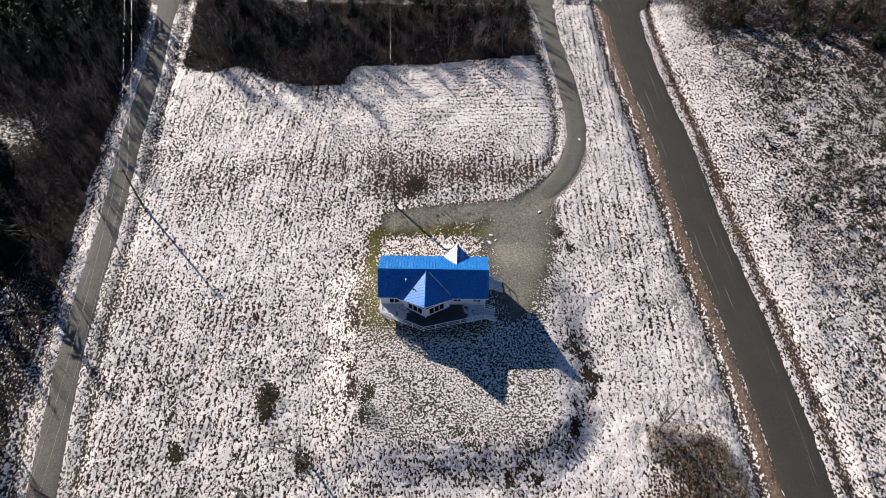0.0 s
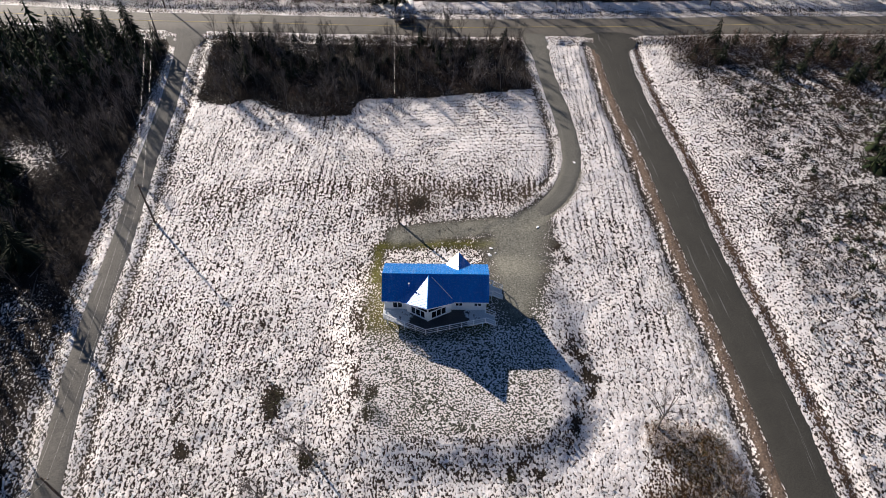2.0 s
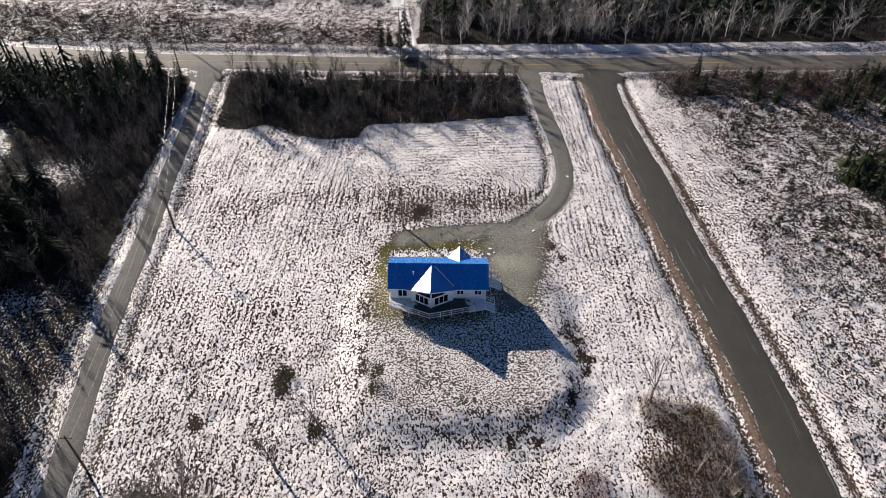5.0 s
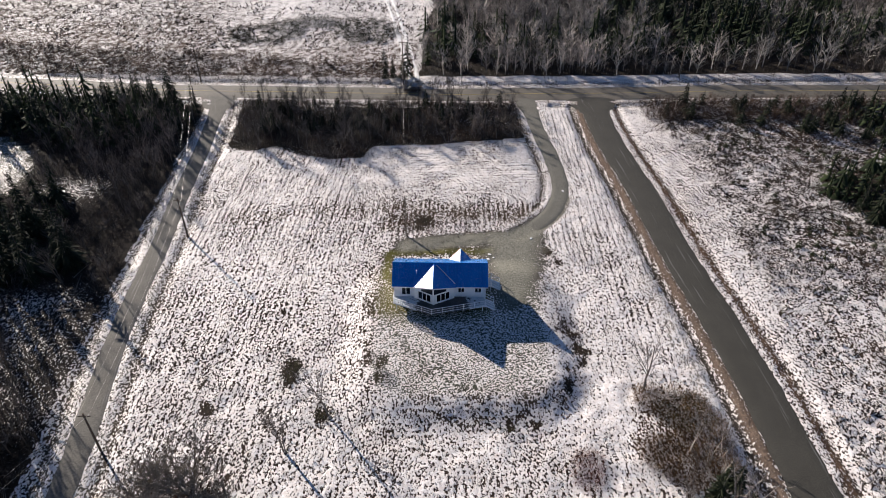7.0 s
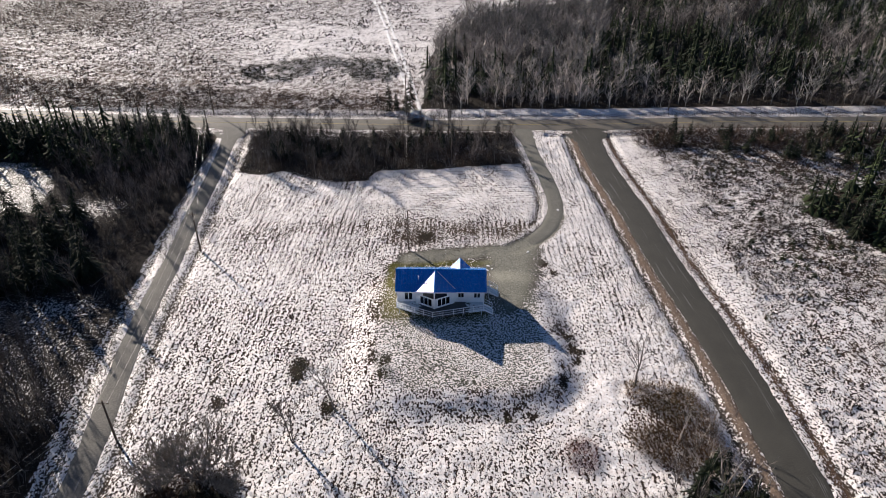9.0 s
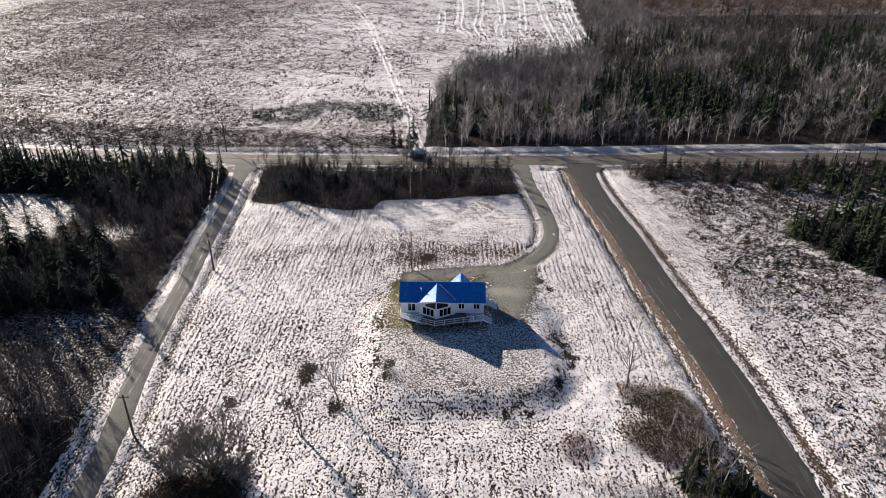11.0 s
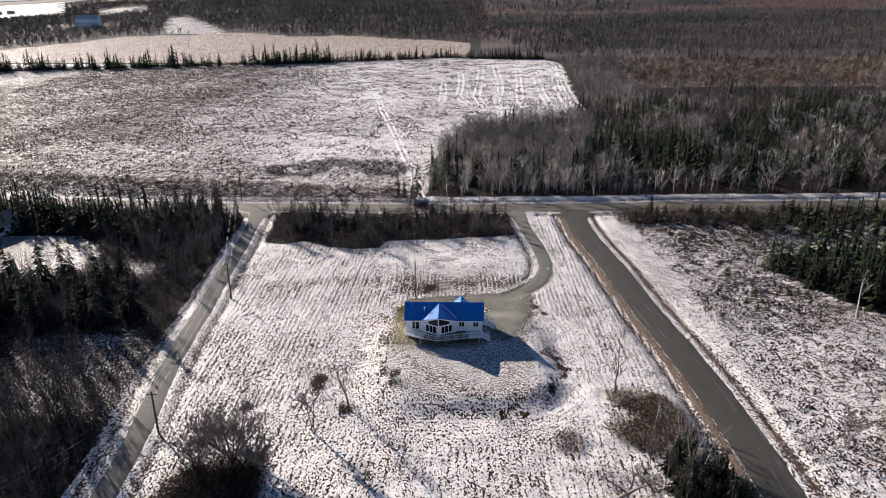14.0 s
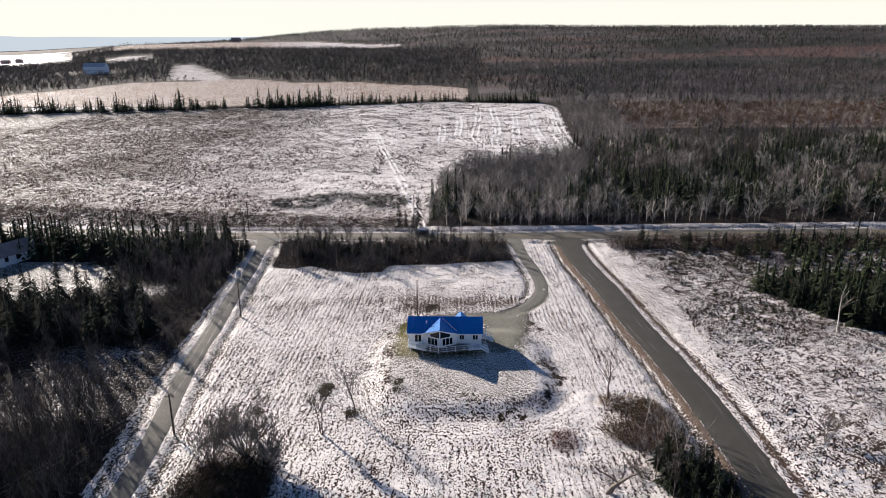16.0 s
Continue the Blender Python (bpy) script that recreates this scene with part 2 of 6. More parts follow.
WOOD_TWIG = island("dark_wood_twigs", (0.022, 0.019, 0.017), (0.10, 0.088, 0.08), hue=(0.26, 0.235, 0.215))
ORANGE = island("orange_brown_brush", (0.035, 0.019, 0.011), (0.10, 0.054, 0.029), hue=(0.17, 0.11, 0.07))
TWIG = island("grey_twigs", (0.05, 0.043, 0.04), (0.17, 0.15, 0.135), hue=(0.26, 0.23, 0.21))
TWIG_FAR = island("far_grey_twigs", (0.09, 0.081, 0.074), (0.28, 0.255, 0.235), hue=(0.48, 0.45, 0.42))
# hill twigs in purple-grey, the distance haze put into their colour
TWIG_HILL = island("hill_twigs_hazed", (0.06, 0.053, 0.056), (0.19, 0.172, 0.177))
BRUSH = island("red_brown_brush", (0.02, 0.014, 0.012), (0.075, 0.053, 0.042), hue=(0.17, 0.115, 0.085))
RUSSET = island("russet_weeds", (0.05, 0.031, 0.015), (0.155, 0.096, 0.046), hue=(0.24, 0.16, 0.085))
RED = island("red_shrub", (0.07, 0.022, 0.018), (0.19, 0.07, 0.05), hue=(0.28, 0.15, 0.11))
DARK_BRUSH = island("dark_undergrowth", (0.010, 0.008, 0.007), (0.038, 0.030, 0.026), hue=(0.10, 0.078, 0.064))
SHRUB = island("evergreen_shrub", (0.012, 0.018, 0.009), (0.035, 0.046, 0.02), hue=(0.06, 0.066, 0.028))
OLIVE = island("olive_brush", (0.016, 0.022, 0.009), (0.055, 0.058, 0.024))
BARK = plain("grey_bark", (0.16, 0.135, 0.115), 0.95, spread=0.4, scale=2.5, bump=0.4)
BIRCH = plain("pale_birch_bark", (0.55, 0.50, 0.44), 0.85, spread=0.3, scale=2.0)

# ---- mesh building ----


class Build:
    """Collects points and faces, then becomes one mesh."""

    def __init__(self):
        self.v, self.f = [], []

    def quad(self, *pts):
        n = len(self.v)
        self.v += [tuple(p) for p in pts]
        self.f.append(tuple(range(n, n + len(pts))))
        return self

    def box(self, x0, x1, y0, y1, z0, z1):
        n = len(self.v)
        self.v += [(x, y, z) for z in (z0, z1) for y in (y0, y1) for x in (x0, x1)]
        for q in ((0, 2, 3, 1), (4, 5, 7, 6), (0, 1, 5, 4), (2, 6, 7, 3), (0, 4, 6, 2), (1, 3, 7, 5)):
            self.f.append(tuple(n + i for i in q))
        return self

    def beam(self, a, b, w, h, up=(0, 0, 1)):
        """A straight bar of section w by h from a to b."""
        a, b = Vector(a), Vector(b)
        d = (b - a).normalized()
        s = d.cross(Vector(up))
        s = (s if s.length > 1e-4 else d.cross(Vector((1, 0, 0)))).normalized()
        u = s.cross(d)
        n = len(self.v)
        for e in (a, b):
            for i, j in ((-1, -1), (1, -1), (1, 1), (-1, 1)):
                self.v.append(tuple(e + s * (i * w / 2) + u * (j * h / 2)))
        for q in ((0, 1, 2, 3), (7, 6, 5, 4), (0, 4, 5, 1), (1, 5, 6, 2), (2, 6, 7, 3), (3, 7, 4, 0)):
            self.f.append(tuple(n + i for i in q))
        return self

    def tube(self, pts, radii, sides=5, cap=True):
        n0 = len(self.v)
        pts = [Vector(p) for p in pts]
        for i, (p, r) in enumerate(zip(pts, radii)):
            d = (pts[min(i + 1, len(pts) - 1)] - pts[max(i - 1, 0)]).normalized()
            s = d.cross(Vector((0.13, 0.31, 1)))
            s = (s if s.length > 1e-3 else d.cross(Vector((1, 0, 0)))).normalized()
            u = s.cross(d)
            for k in range(sides):
                a = 2 * math.pi * k / sides
                self.v.append(tuple(p + (s * math.cos(a) + u * math.sin(a)) * r))
        for i in range(len(pts) - 1):
            for k in range(sides):
                a, b = n0 + i * sides + k, n0 + i * sides + (k + 1) % sides
                self.f.append((a, b, b + sides, a + sides))
        if cap:
            self.f.append(tuple(n0 + k for k in range(sides))[::-1])
            self.f.append(tuple(n0 + (len(pts) - 1) * sides + k for k in range(sides)))
        return self

    def prism(self, outline, z0, z1):
        n, k = len(self.v), len(outline)
        self.v += [(x, y, z0) for x, y in outline] + [(x, y, z1) for x, y in outline]
        self.f.append(tuple(range(n, n + k))[::-1])
        self.f.append(tuple(range(n + k, n + 2 * k)))
        for i in range(k):
            j = (i + 1) % k
            self.f.append((n + i, n + j, n + k + j, n + k + i))
        return self

    def slab(self, corners, thick):
        """A flat plate of that thickness, hung below the corners."""
        c = [Vector(p) for p in corners]
        nrm = (c[1] - c[0]).cross(c[2] - c[0]).normalized()
        if nrm.z < 0:
            c, nrm = c[::-1], -nrm
        n, k = len(self.v), len(c)
        self.v += [tuple(p) for p in c] + [tuple(p - nrm * thick) for p in c]
        self.f.append(tuple(range(n, n + k)))
        self.f.append(tuple(range(n + k, n + 2 * k))[::-1])
        for i in range(k):
            j = (i + 1) % k
            self.f.append((n + i, n + k + i, n + k + j, n + j))
        return self

    def mesh(self, name, material, smooth=False):
        me = bpy.data.meshes.new(name)
        me.from_pydata(self.v, [], self.f)
        me.materials.append(material)
        if smooth:
            me.shade_smooth()
        me.update()
        return me


def part(name, b, material, parent=None, label="", smooth=False):
    ob = new(name, b.mesh(name, material, smooth) if isinstance(b, Build) else b)
    ob.parent = parent
    return tagged(ob, label)


def thing(name, label, category, m=None, group="", kind=""):
    ob = new(name)
    if m is not None:
        ob.matrix_world = m
    return tagged(ob, label, category, group, kind)


# ---- the lie of the land ----
def sstep(a, b, x):
    t = np.clip((x - a) / (b - a), 0, 1)
    return t * t * (3 - 2 * t)


RNG = np.random.RandomState(7)
LATTICE = RNG.rand(256, 256)


def vnoise(x, y):
    xi, yi = np.floor(x).astype(int), np.floor(y).astype(int)
    fx, fy = x - xi, y - yi
    fx, fy = fx * fx * (3 - 2 * fx), fy * fy * (3 - 2 * fy)
    g = lambda i, j: LATTICE[(xi + i) % 256, (yi + j) % 256]
    return (g(0, 0) * (1 - fx) + g(1, 0) * fx) * (1 - fy) + (g(0, 1) * (1 - fx) + g(1, 1) * fx) * fy


def fnoise(x, y, scale, octaves=4):
    s, a, tot = 0, 1.0, 0
    for k in range(octaves):
        s = s + a * vnoise(x * scale + 17.3 * k, y * scale - 9.1 * k)
        tot += a
        a, scale = a * 0.55, scale * 2.03
    return s / tot


RIGHT_ROAD = [(36.0, 72), (35.9, 60), (36.3, 50), (37.2, 42), (38.9, 28), (40.1, 11), (41.0, 3), (42.0, -5), (42.9, -15), (43.4, -22), (43.8, -32), (44.0, -48), (43.6, -70), (42.5, -110), (40, -170), (36, -260)]
MAIN_ROAD = [(-900, 250), (-600, 175), (-300, 116), (-200, 99), (-123, 86.5), (-67, 78.8), (-10, 74.7), (0, 73.6), (45, 72.6), (112, 71.0), (200, 69), (400, 64), (900, 50)]
GRAVEL_ROAD = [(-54.6, 76), (-53.4, 69), (-51.7, 50), (-51.0, 33), (-49.4, 13), (-49.1, 0), (-48.0, -13), (-46.1, -26), (-45.4, -34), (-44.8, -45), (-44, -70), (-43, -120), (-42, -260)]
DRIVEWAY = [(20.3, 72), (20.8, 66), (21.6, 54), (23.2, 42), (23.6, 33), (22.8, 26.5), (19.6, 20.5), (15.5, 17.0), (12.0, 15.4)]
PAD = [(8.3, -3.0), (8.2, 16.2), (14.0, 16.6), (18.6, 19.2), (17.2, 13.5), (15.9, 5), (13.6, -1.8), (10.5, -3.6)]
YARD = (3.0, -8.5, 13.2, 13.0)


def resample(line, step):
    p = np.array(line, float)
    # smooth the corners, then walk in even steps
    t = np.r_[0, np.cumsum(np.hypot(*np.diff(p, axis=0).T))]
    s = np.arange(0, t[-1] + 1e-6, step)
    q = np.stack([np.interp(s, t, p[:, 0]), np.interp(s, t, p[:, 1])], 1)
    w = max(0, int(4 / step)) if step < 10 else 0
    if w == 0:
        return q, s
    pad = np.pad(q, ((w, w), (0, 0)), mode="reflect", reflect_type="odd")
    k = np.ones(2 * w + 1) / (2 * w + 1)
    return np.stack([np.convolve(pad[:, c], k, "valid") for c in (0, 1)], 1), s


def away(x, y, line):
    """Signed distance to a line, to its left positive, and how far along it lies."""
    best, side, along = np.full(x.shape, 1e9), np.zeros(x.shape), np.zeros(x.shape)
    p = np.array(line, float)
    t = np.r_[0, np.cumsum(np.hypot(*np.diff(p, axis=0).T))]
    for i in range(len(p) - 1):
        d = p[i + 1] - p[i]
        n = np.hypot(*d)
        u = np.clip(((x - p[i, 0]) * d[0] + (y - p[i, 1]) * d[1]) / n ** 2, 0, 1)
        ex, ey = x - p[i, 0] - u * d[0], y - p[i, 1] - u * d[1]
        q = np.hypot(ex, ey)
        near = q < best
        best = np.where(near, q, best)
        side = np.where(near, np.sign(d[0] * ey - d[1] * ex), side)
        along = np.where(near, t[i] + u * n, along)
    return best * side, along


LINES = {n: resample(l, 4.0)[0] for n, l in (("right", RIGHT_ROAD), ("gravel", GRAVEL_ROAD), ("drive", DRIVEWAY))}
LINES["main"] = resample(MAIN_ROAD, 12.0)[0]


def yard_distance(x, y):
    cx, cy, hx, hy = YARD
    dx, dy = np.abs(x - cx) - hx + 5, np.abs(y - cy) - hy + 5
    return np.hypot(np.maximum(dx, 0), np.maximum(dy, 0)) + np.minimum(np.maximum(dx, dy), 0) - 5


def land(x, y):
    """Height of the smooth land, roads included."""
    x, y = np.asarray(x, float), np.asarray(y, float)
    z = -1.3 + 0.0186 * np.clip(x, -130, 160) + 0.0182 * np.clip(y, -120, 430)
    z = z + 1.25 * (1 - sstep(-1.0, 5.0, yard_distance(x, y)))
    r = np.hypot(x, y) + 1
    q = x / np.maximum(np.abs(y) + 121, 300)
    shoulder = np.interp(q, [-0.62, -0.52, -0.45, -0.3, -0.1, 0.0, 0.08], [0, 0.25, 0.55, 0.62, 0.64, 0.85, 1.0])
    crest = np.interp(q, [-0.62, -0.46, -0.36, -0.27, -0.18, -0.11, 0.0], [0, 0.3, 0.5, 0.68, 0.92, 1.02, 1.06])
    lean = shoulder + (crest - shoulder) * sstep(1950, 2350, y)
    z = z + 78 * sstep(520, 2300, y) * lean * (0.95 + 0.1 * fnoise(x, y, 1 / 700.0, 2))
    z = z - 22 * sstep(900, 3200, r) * (1 - lean) * (y > 0)
    z = z + (fnoise(x, y, 1 / 38.0, 2) - 0.5) * 0.8 * sstep(8, 30, yard_distance(x, y)) * sstep(6, 20, np.abs(away(x, y, RIGHT_ROAD)[0])) * sstep(6, 20, np.abs(away(x, y, GRAVEL_ROAD)[0]))
    return z


def land_at(x, y):
    return float(land(np.array([x]), np.array([y]))[0])


def inside(x, y, poly):
    c = np.zeros(np.shape(x), bool)
    for (x0, y0), (x1, y1) in zip(poly, poly[1:] + poly[:1]):
        c ^= ((y0 > y) != (y1 > y)) & (x < (x1 - x0) * (y - y0) / (y1 - y0 + 1e-12) + x0)
    return c


BELT = [(-46, 49), (-41, 47.5), (-36, 49.5), (-29, 45.2), (-22, 43.6), (-16.6, 44), (-14.5, 48.6), (0, 49), (11, 50.4), (18, 51.2), (17.5, 68), (-48, 72.5)]
WOOD_RIGHT = [(-5.5, 85), (-3.6, 131), (8.4, 172), (30, 189), (58, 200), (66, 212), (73, 280), (85, 395), (60, 470), (900, 520), (900, 66), (40, 83)]
WOOD_LEFT = [(-57, 71), (-55.5, 30), (-54, 5), (-53, -15), (-50.5, -40), (-49, -120), (-260, -120), (-260, 100), (-130, 80)]
CLEARING = [(-128, 57), (-98, 56), (-87, 48), (-83, 33), (-94, 27), (-132, 29)]
SCRUB = [(49.5, 60), (52, 20), (51, -20), (49, -60), (260, -60), (260, 62)]
CONIFER_R = [(73, 27), (79, 15), (85, 7), (93, 1), (140, -8), (160, 30), (95, 40), (75, 32)]
FIELD_FAR = [(-7, 84), (-5.5, 131), (6, 172), (30, 191), (58, 202), (66, 213), (73, 280), (84, 392), (74, 418), (0, 446), (-70, 432), (-170, 413), (-250, 394), (-400, 350), (-420, 130), (-120, 92)]


def second_field(x, y):
    """The tan field beyond the row of spruces."""
    q = x / np.maximum(y + 121, 1)
    edge = np.interp(q, [-0.66, -0.54, -0.45, -0.39, -0.30, -0.15, -0.02, 0.05], [520, 605, 705, 742, 756, 713, 651, 560])
    return (q < 0.035) & (y < edge + 14 * np.sin(x / 23.0))


def far_opening(x, y):
    """Snowy clearings among the distant woods."""
    q = x / np.maximum(y + 121, 1)
    t = np.clip((y - 780) / 260, 0, 1)
    a = (q > -0.40 + 0.014 * t) & (q < -0.31 - 0.046 * t) & (y > 740) & (y < 1040)
    b = (q > -0.485) & (q < -0.415) & (np.abs(y - 1235 - 900 * (q + 0.45)) < 95)
    return (a | b) & (y > 600)


def ground():
    near_x = np.arange(-62, 66.01, 0.55)
    near_x = np.r_[np.arange(-263, -62, 3.0), near_x, np.arange(68, 170, 2.0)]
    far = np.cumsum(2.2 * 1.09 ** np.arange(1, 64))
    xs = np.r_[near_x[0] - far[::-1], near_x, near_x[-1] + far]
    near_y = np.arange(-56, 92.01, 0.55)
    farther = np.cumsum(2.2 * 1.055 ** np.arange(1, 92))
    near_y = np.r_[near_y, np.arange(94, 460, 2.6)]
    ys = np.r_[near_y[0] - far[:40][::-1], near_y, near_y[-1] + farther]
    x, y = np.meshgrid(xs, ys)
    z = land(x, y)
    dr, _ = away(x, y, LINES["right"])
    dm, _ = away(x, y, LINES["main"])
    dg, _ = away(x, y, LINES["gravel"])
    dd, _ = away(x, y, LINES["drive"])
    ar, am, ag, ad = np.abs(dr), np.abs(dm), np.abs(dg), np.abs(dd)
    px, py = x + 3.0 * (fnoise(x, y, 0.35, 3) - 0.5), y + 3.0 * (fnoise(x + 31, y, 0.35, 3) - 0.5)
    pad_soft = sum(inside(px + dx, py + dy, PAD) * 1.0 for dx in (-1.4, -0.5, 0.5, 1.4) for dy in (-0.9, 0.9)) / 8
    pad = pad_soft > 0.5
    yd = yard_distance(x, y)
    # beds under the roads, ditches beside them, small relief elsewhere
    road = np.maximum.reduce([1 - sstep(2.3, 3.5, ar), 1 - sstep(2.9, 4.0, am), 1 - sstep(1.2, 2.3, ag), 1 - sstep(1.1, 2.2, ad)])
    small = (fnoise(x, y, 0.55, 3) - 0.5) * 0.42 * (1 - sstep(150, 400, np.hypot(x, y)))
    z = z + small * (1 - road) * np.where(yd < 0, 0.3, 1.0) * np.where(pad, 0.2, 1.0) - 0.13 * road
    z -= 0.45 * np.exp(-((ar - 5.4) / 0.9) ** 2) * (am > 6) + 0.35 * np.exp(-((ag - 3.9) / 0.8) ** 2) * (am > 6) + 0.5 * np.exp(-((am - 6.2) / 1.0) ** 2) * (ar > 7) * (ag > 5) * (ad > 5)
    z -= 0.3 * np.exp(-((dd + 3.3) / 0.8) ** 2) * (y > 24) * (am > 6)
    # soil colour, snow cover and rows
    n1 = fnoise(x, y, 1 / 9.0, 4)
    n2 = fnoise(x + 50, y - 30, 1 / 26.0, 3)
    tone = lambda c: np.broadcast_to(np.array(c, float), x.shape + (3,)).copy()
    soil = tone((0.042, 0.029, 0.023)) * (0.75 + 0.5 * n2[..., None])
    cover = 0.73 + 0.12 * sstep(12, 18, x) * (1 - sstep(38, 44, x)) + 0.34 * (n2 - 0.5) + 0.3 * (n1 - 0.5) + 0.10 * sstep(24, 34, y)
    strength = np.where(x > 36, 0.25, 1.15 + 0.55 * sstep(13, 18, x))

    def blend(mask, colour=None, snow=None, row=None):
        nonlocal soil, cover, strength
        m = np.clip(mask, 0, 1)
        if colour is not None:
            soil = soil * (1 - m[..., None]) + np.array(colour) * m[..., None]
        if snow is not None:
            cover = cover * (1 - m) + snow * m
        if row is not None:
            strength = strength * (1 - m) + row * m

    far_field = inside(x, y, FIELD_FAR)
    blend(far_field * 1.0, (0.075, 0.056, 0.045), 0.70 + 0.9 * (fnoise(x, y * 1.3, 1 / 40.0, 4) - 0.5) + 0.16 * sstep(-170, -40, x) - 0.6 * sstep(-55, -150, x) + 0.15 * sstep(0, 40, x), 0.0)
    blend(far_field * (1 - sstep(84, 128 + 45 * sstep(-30, -90, x), y + 20 * (n1 - 0.5))) * 0.9, (0.085, 0.05, 0.034), 0.24, 0.1)
    fringe = sstep(47, 62, x + 12 * (n1 - 0.5)) * (x < 262) * (y < 66)
    blend(sstep(45, 49, x) * (x < 262) * (y < 66) * 1.0, (0.042, 0.031, 0.026), 0.80 + 0.5 * (n1 - 0.5), 0.1)
    heath = fringe * sstep(-8, 26, y + 14 * (n2 - 0.5))
    blend(heath, (0.040, 0.031, 0.025), 0.55 + 0.7 * (n1 - 0.5), 0.05)
    blend(heath * sstep(0.46, 0.64, n1), (0.04, 0.03, 0.023), -0.05)
    blend(fringe * sstep(0.52, 0.66, n1) * 0.8, (0.06, 0.04, 0.028), 0.45)
    # wood floors: litter made near-black and nearly snowless, with the trees' shade painted in
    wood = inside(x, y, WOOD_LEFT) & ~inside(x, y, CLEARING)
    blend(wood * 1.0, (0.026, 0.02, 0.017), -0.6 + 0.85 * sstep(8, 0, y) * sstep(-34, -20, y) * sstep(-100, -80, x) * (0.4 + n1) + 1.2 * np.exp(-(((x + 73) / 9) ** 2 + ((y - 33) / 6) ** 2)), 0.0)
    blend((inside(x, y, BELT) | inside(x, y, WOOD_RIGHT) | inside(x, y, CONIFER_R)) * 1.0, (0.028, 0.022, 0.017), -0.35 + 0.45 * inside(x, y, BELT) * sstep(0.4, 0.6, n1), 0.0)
    blend(inside(x, y, CLEARING) * 1.0, (0.10, 0.095, 0.07), 0.42, 0.0)
    # far country: woods dark, open strips of snow
    back = (y > 425) & ~far_field
    blend(back * 1.0, (0.055, 0.046, 0.042), -0.5, 0.0)
    canopy = fnoise(x * 0.6, y * 1.5, 1 / 120.0, 4)
    blend(back * sstep(0.50, 0.58, canopy), (0.020, 0.022, 0.016), -0.5, 0.0)
    blend(back * sstep(0.46, 0.36, canopy), (0.10, 0.086, 0.08), -0.3, 0.0)
    blend(back * sstep(0.60, 0.68, fnoise(x * 0.5 + 900, y * 1.5, 1 / 150.0, 3)), (0.11, 0.065, 0.052), -0.3, 0.0)
    q = x / np.maximum(y + 121, 1)
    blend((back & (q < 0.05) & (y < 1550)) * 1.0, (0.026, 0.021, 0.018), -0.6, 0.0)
    field2 = back & second_field(x, y) & (y > 430) & (x > -900)
    blend(field2 * 1.0, (0.22, 0.14, 0.08), 0.36, 0.1)
    blend(((y > 1270) & (y < 2900) & (q < -0.53)) * 1.0, (0.12, 0.09, 0.07), 1.1, 0.0)
    strip = back & (q > -0.47) & (q < -0.06) & (y > 1520 + 80 * n2) & (y < 2020 - 900 * np.clip(q + 0.2, 0, 0.14) * 3)
    blend(strip * 1.0, (0.24, 0.165, 0.11), 0.30 + 0.5 * sstep(-0.30, -0.16, q), 0.0)
    blend(((y > 280) & (y < 425) & (x > 92)) * 1.0, (0.075, 0.045, 0.027), 0.05, 0.0)
    blend(far_opening(x, y) * 1.0, (0.12, 0.10, 0.08), 0.62, 0.0)
    # the darker weedy bands across the field behind the house
    band = np.exp(-((y - 23.5 + 1.5 * np.sin(x / 9)) / 3.0) ** 2) * sstep(-45, -36, x) * (1 - sstep(17, 21, x))
    blend(band * (0.45 + 0.5 * sstep(-14, -6, x)), (0.075, 0.055, 0.04), 0.30)
    blend(np.exp(-((y - 20.5) / 2.2) ** 2) * sstep(-14, -8, x) * (1 - sstep(-2, 2, x)) * 0.9, (0.07, 0.048, 0.033), 0.2)
    # the yard: mown grass, thin snow, green by the walls, a weedy bank round it
    lawn = 1 - sstep(-1.5, 0.5, yd)
    blend(lawn, (0.062, 0.062, 0.045), 0.52 + 0.35 * (n1 - 0.5), 0.05)
    hx, hy = np.abs(x) - 7.6, np.abs(y) - 3.6
    hd = np.hypot(np.maximum(hx, 0), np.maximum(hy, 0))
    blend(np.exp(-(hd / 2.6) ** 2) * (x < 7.5) * (y < 9) * 0.95, (0.14, 0.125, 0.045), 0.05)
    blend((np.exp(-((y - 11.5) / 0.9) ** 2) * (np.abs(x) < 9) + np.exp(-((x + 8.9) / 0.8) ** 2) * ((y > 3) & (y < 12))) * 0.9, (0.13, 0.125, 0.035), -0.2)
    n3 = fnoise(x * 0.35, y, 1 / 2.2, 3)
    south = sstep(-19, -22, y) * sstep(-27, -24.5, y)
    blend(south * sstep(0.46, 0.60, n3) * (np.abs(x - 5) < 13) * 0.8, (0.06, 0.045, 0.035), 0.25)
    blend(np.exp(-((yd - 2.0) / 1.3) ** 2) * sstep(0.50, 0.62, fnoise(x, y * 0.5, 0.5, 3)) * (y < -2) * (x > 10) * 0.8, (0.045, 0.032, 0.025), 0.12)
    # weedy bank on the west, dark patches of weeds in the field
    rag = fnoise(x * 2.0, y * 0.6, 0.7, 3)
    blend(np.exp(-((x + 10.6 + 0.04 * (y + 8)) / 0.7) ** 2) * sstep(-23, -18, y) * sstep(9, 5, y) * sstep(0.40, 0.55, rag), (0.05, 0.036, 0.026), 0.1)
    wx, wy = x + 3.2 * (fnoise(x, y, 0.5, 3) - 0.5), y + 3.2 * (fnoise(x + 40, y, 0.5, 3) - 0.5)
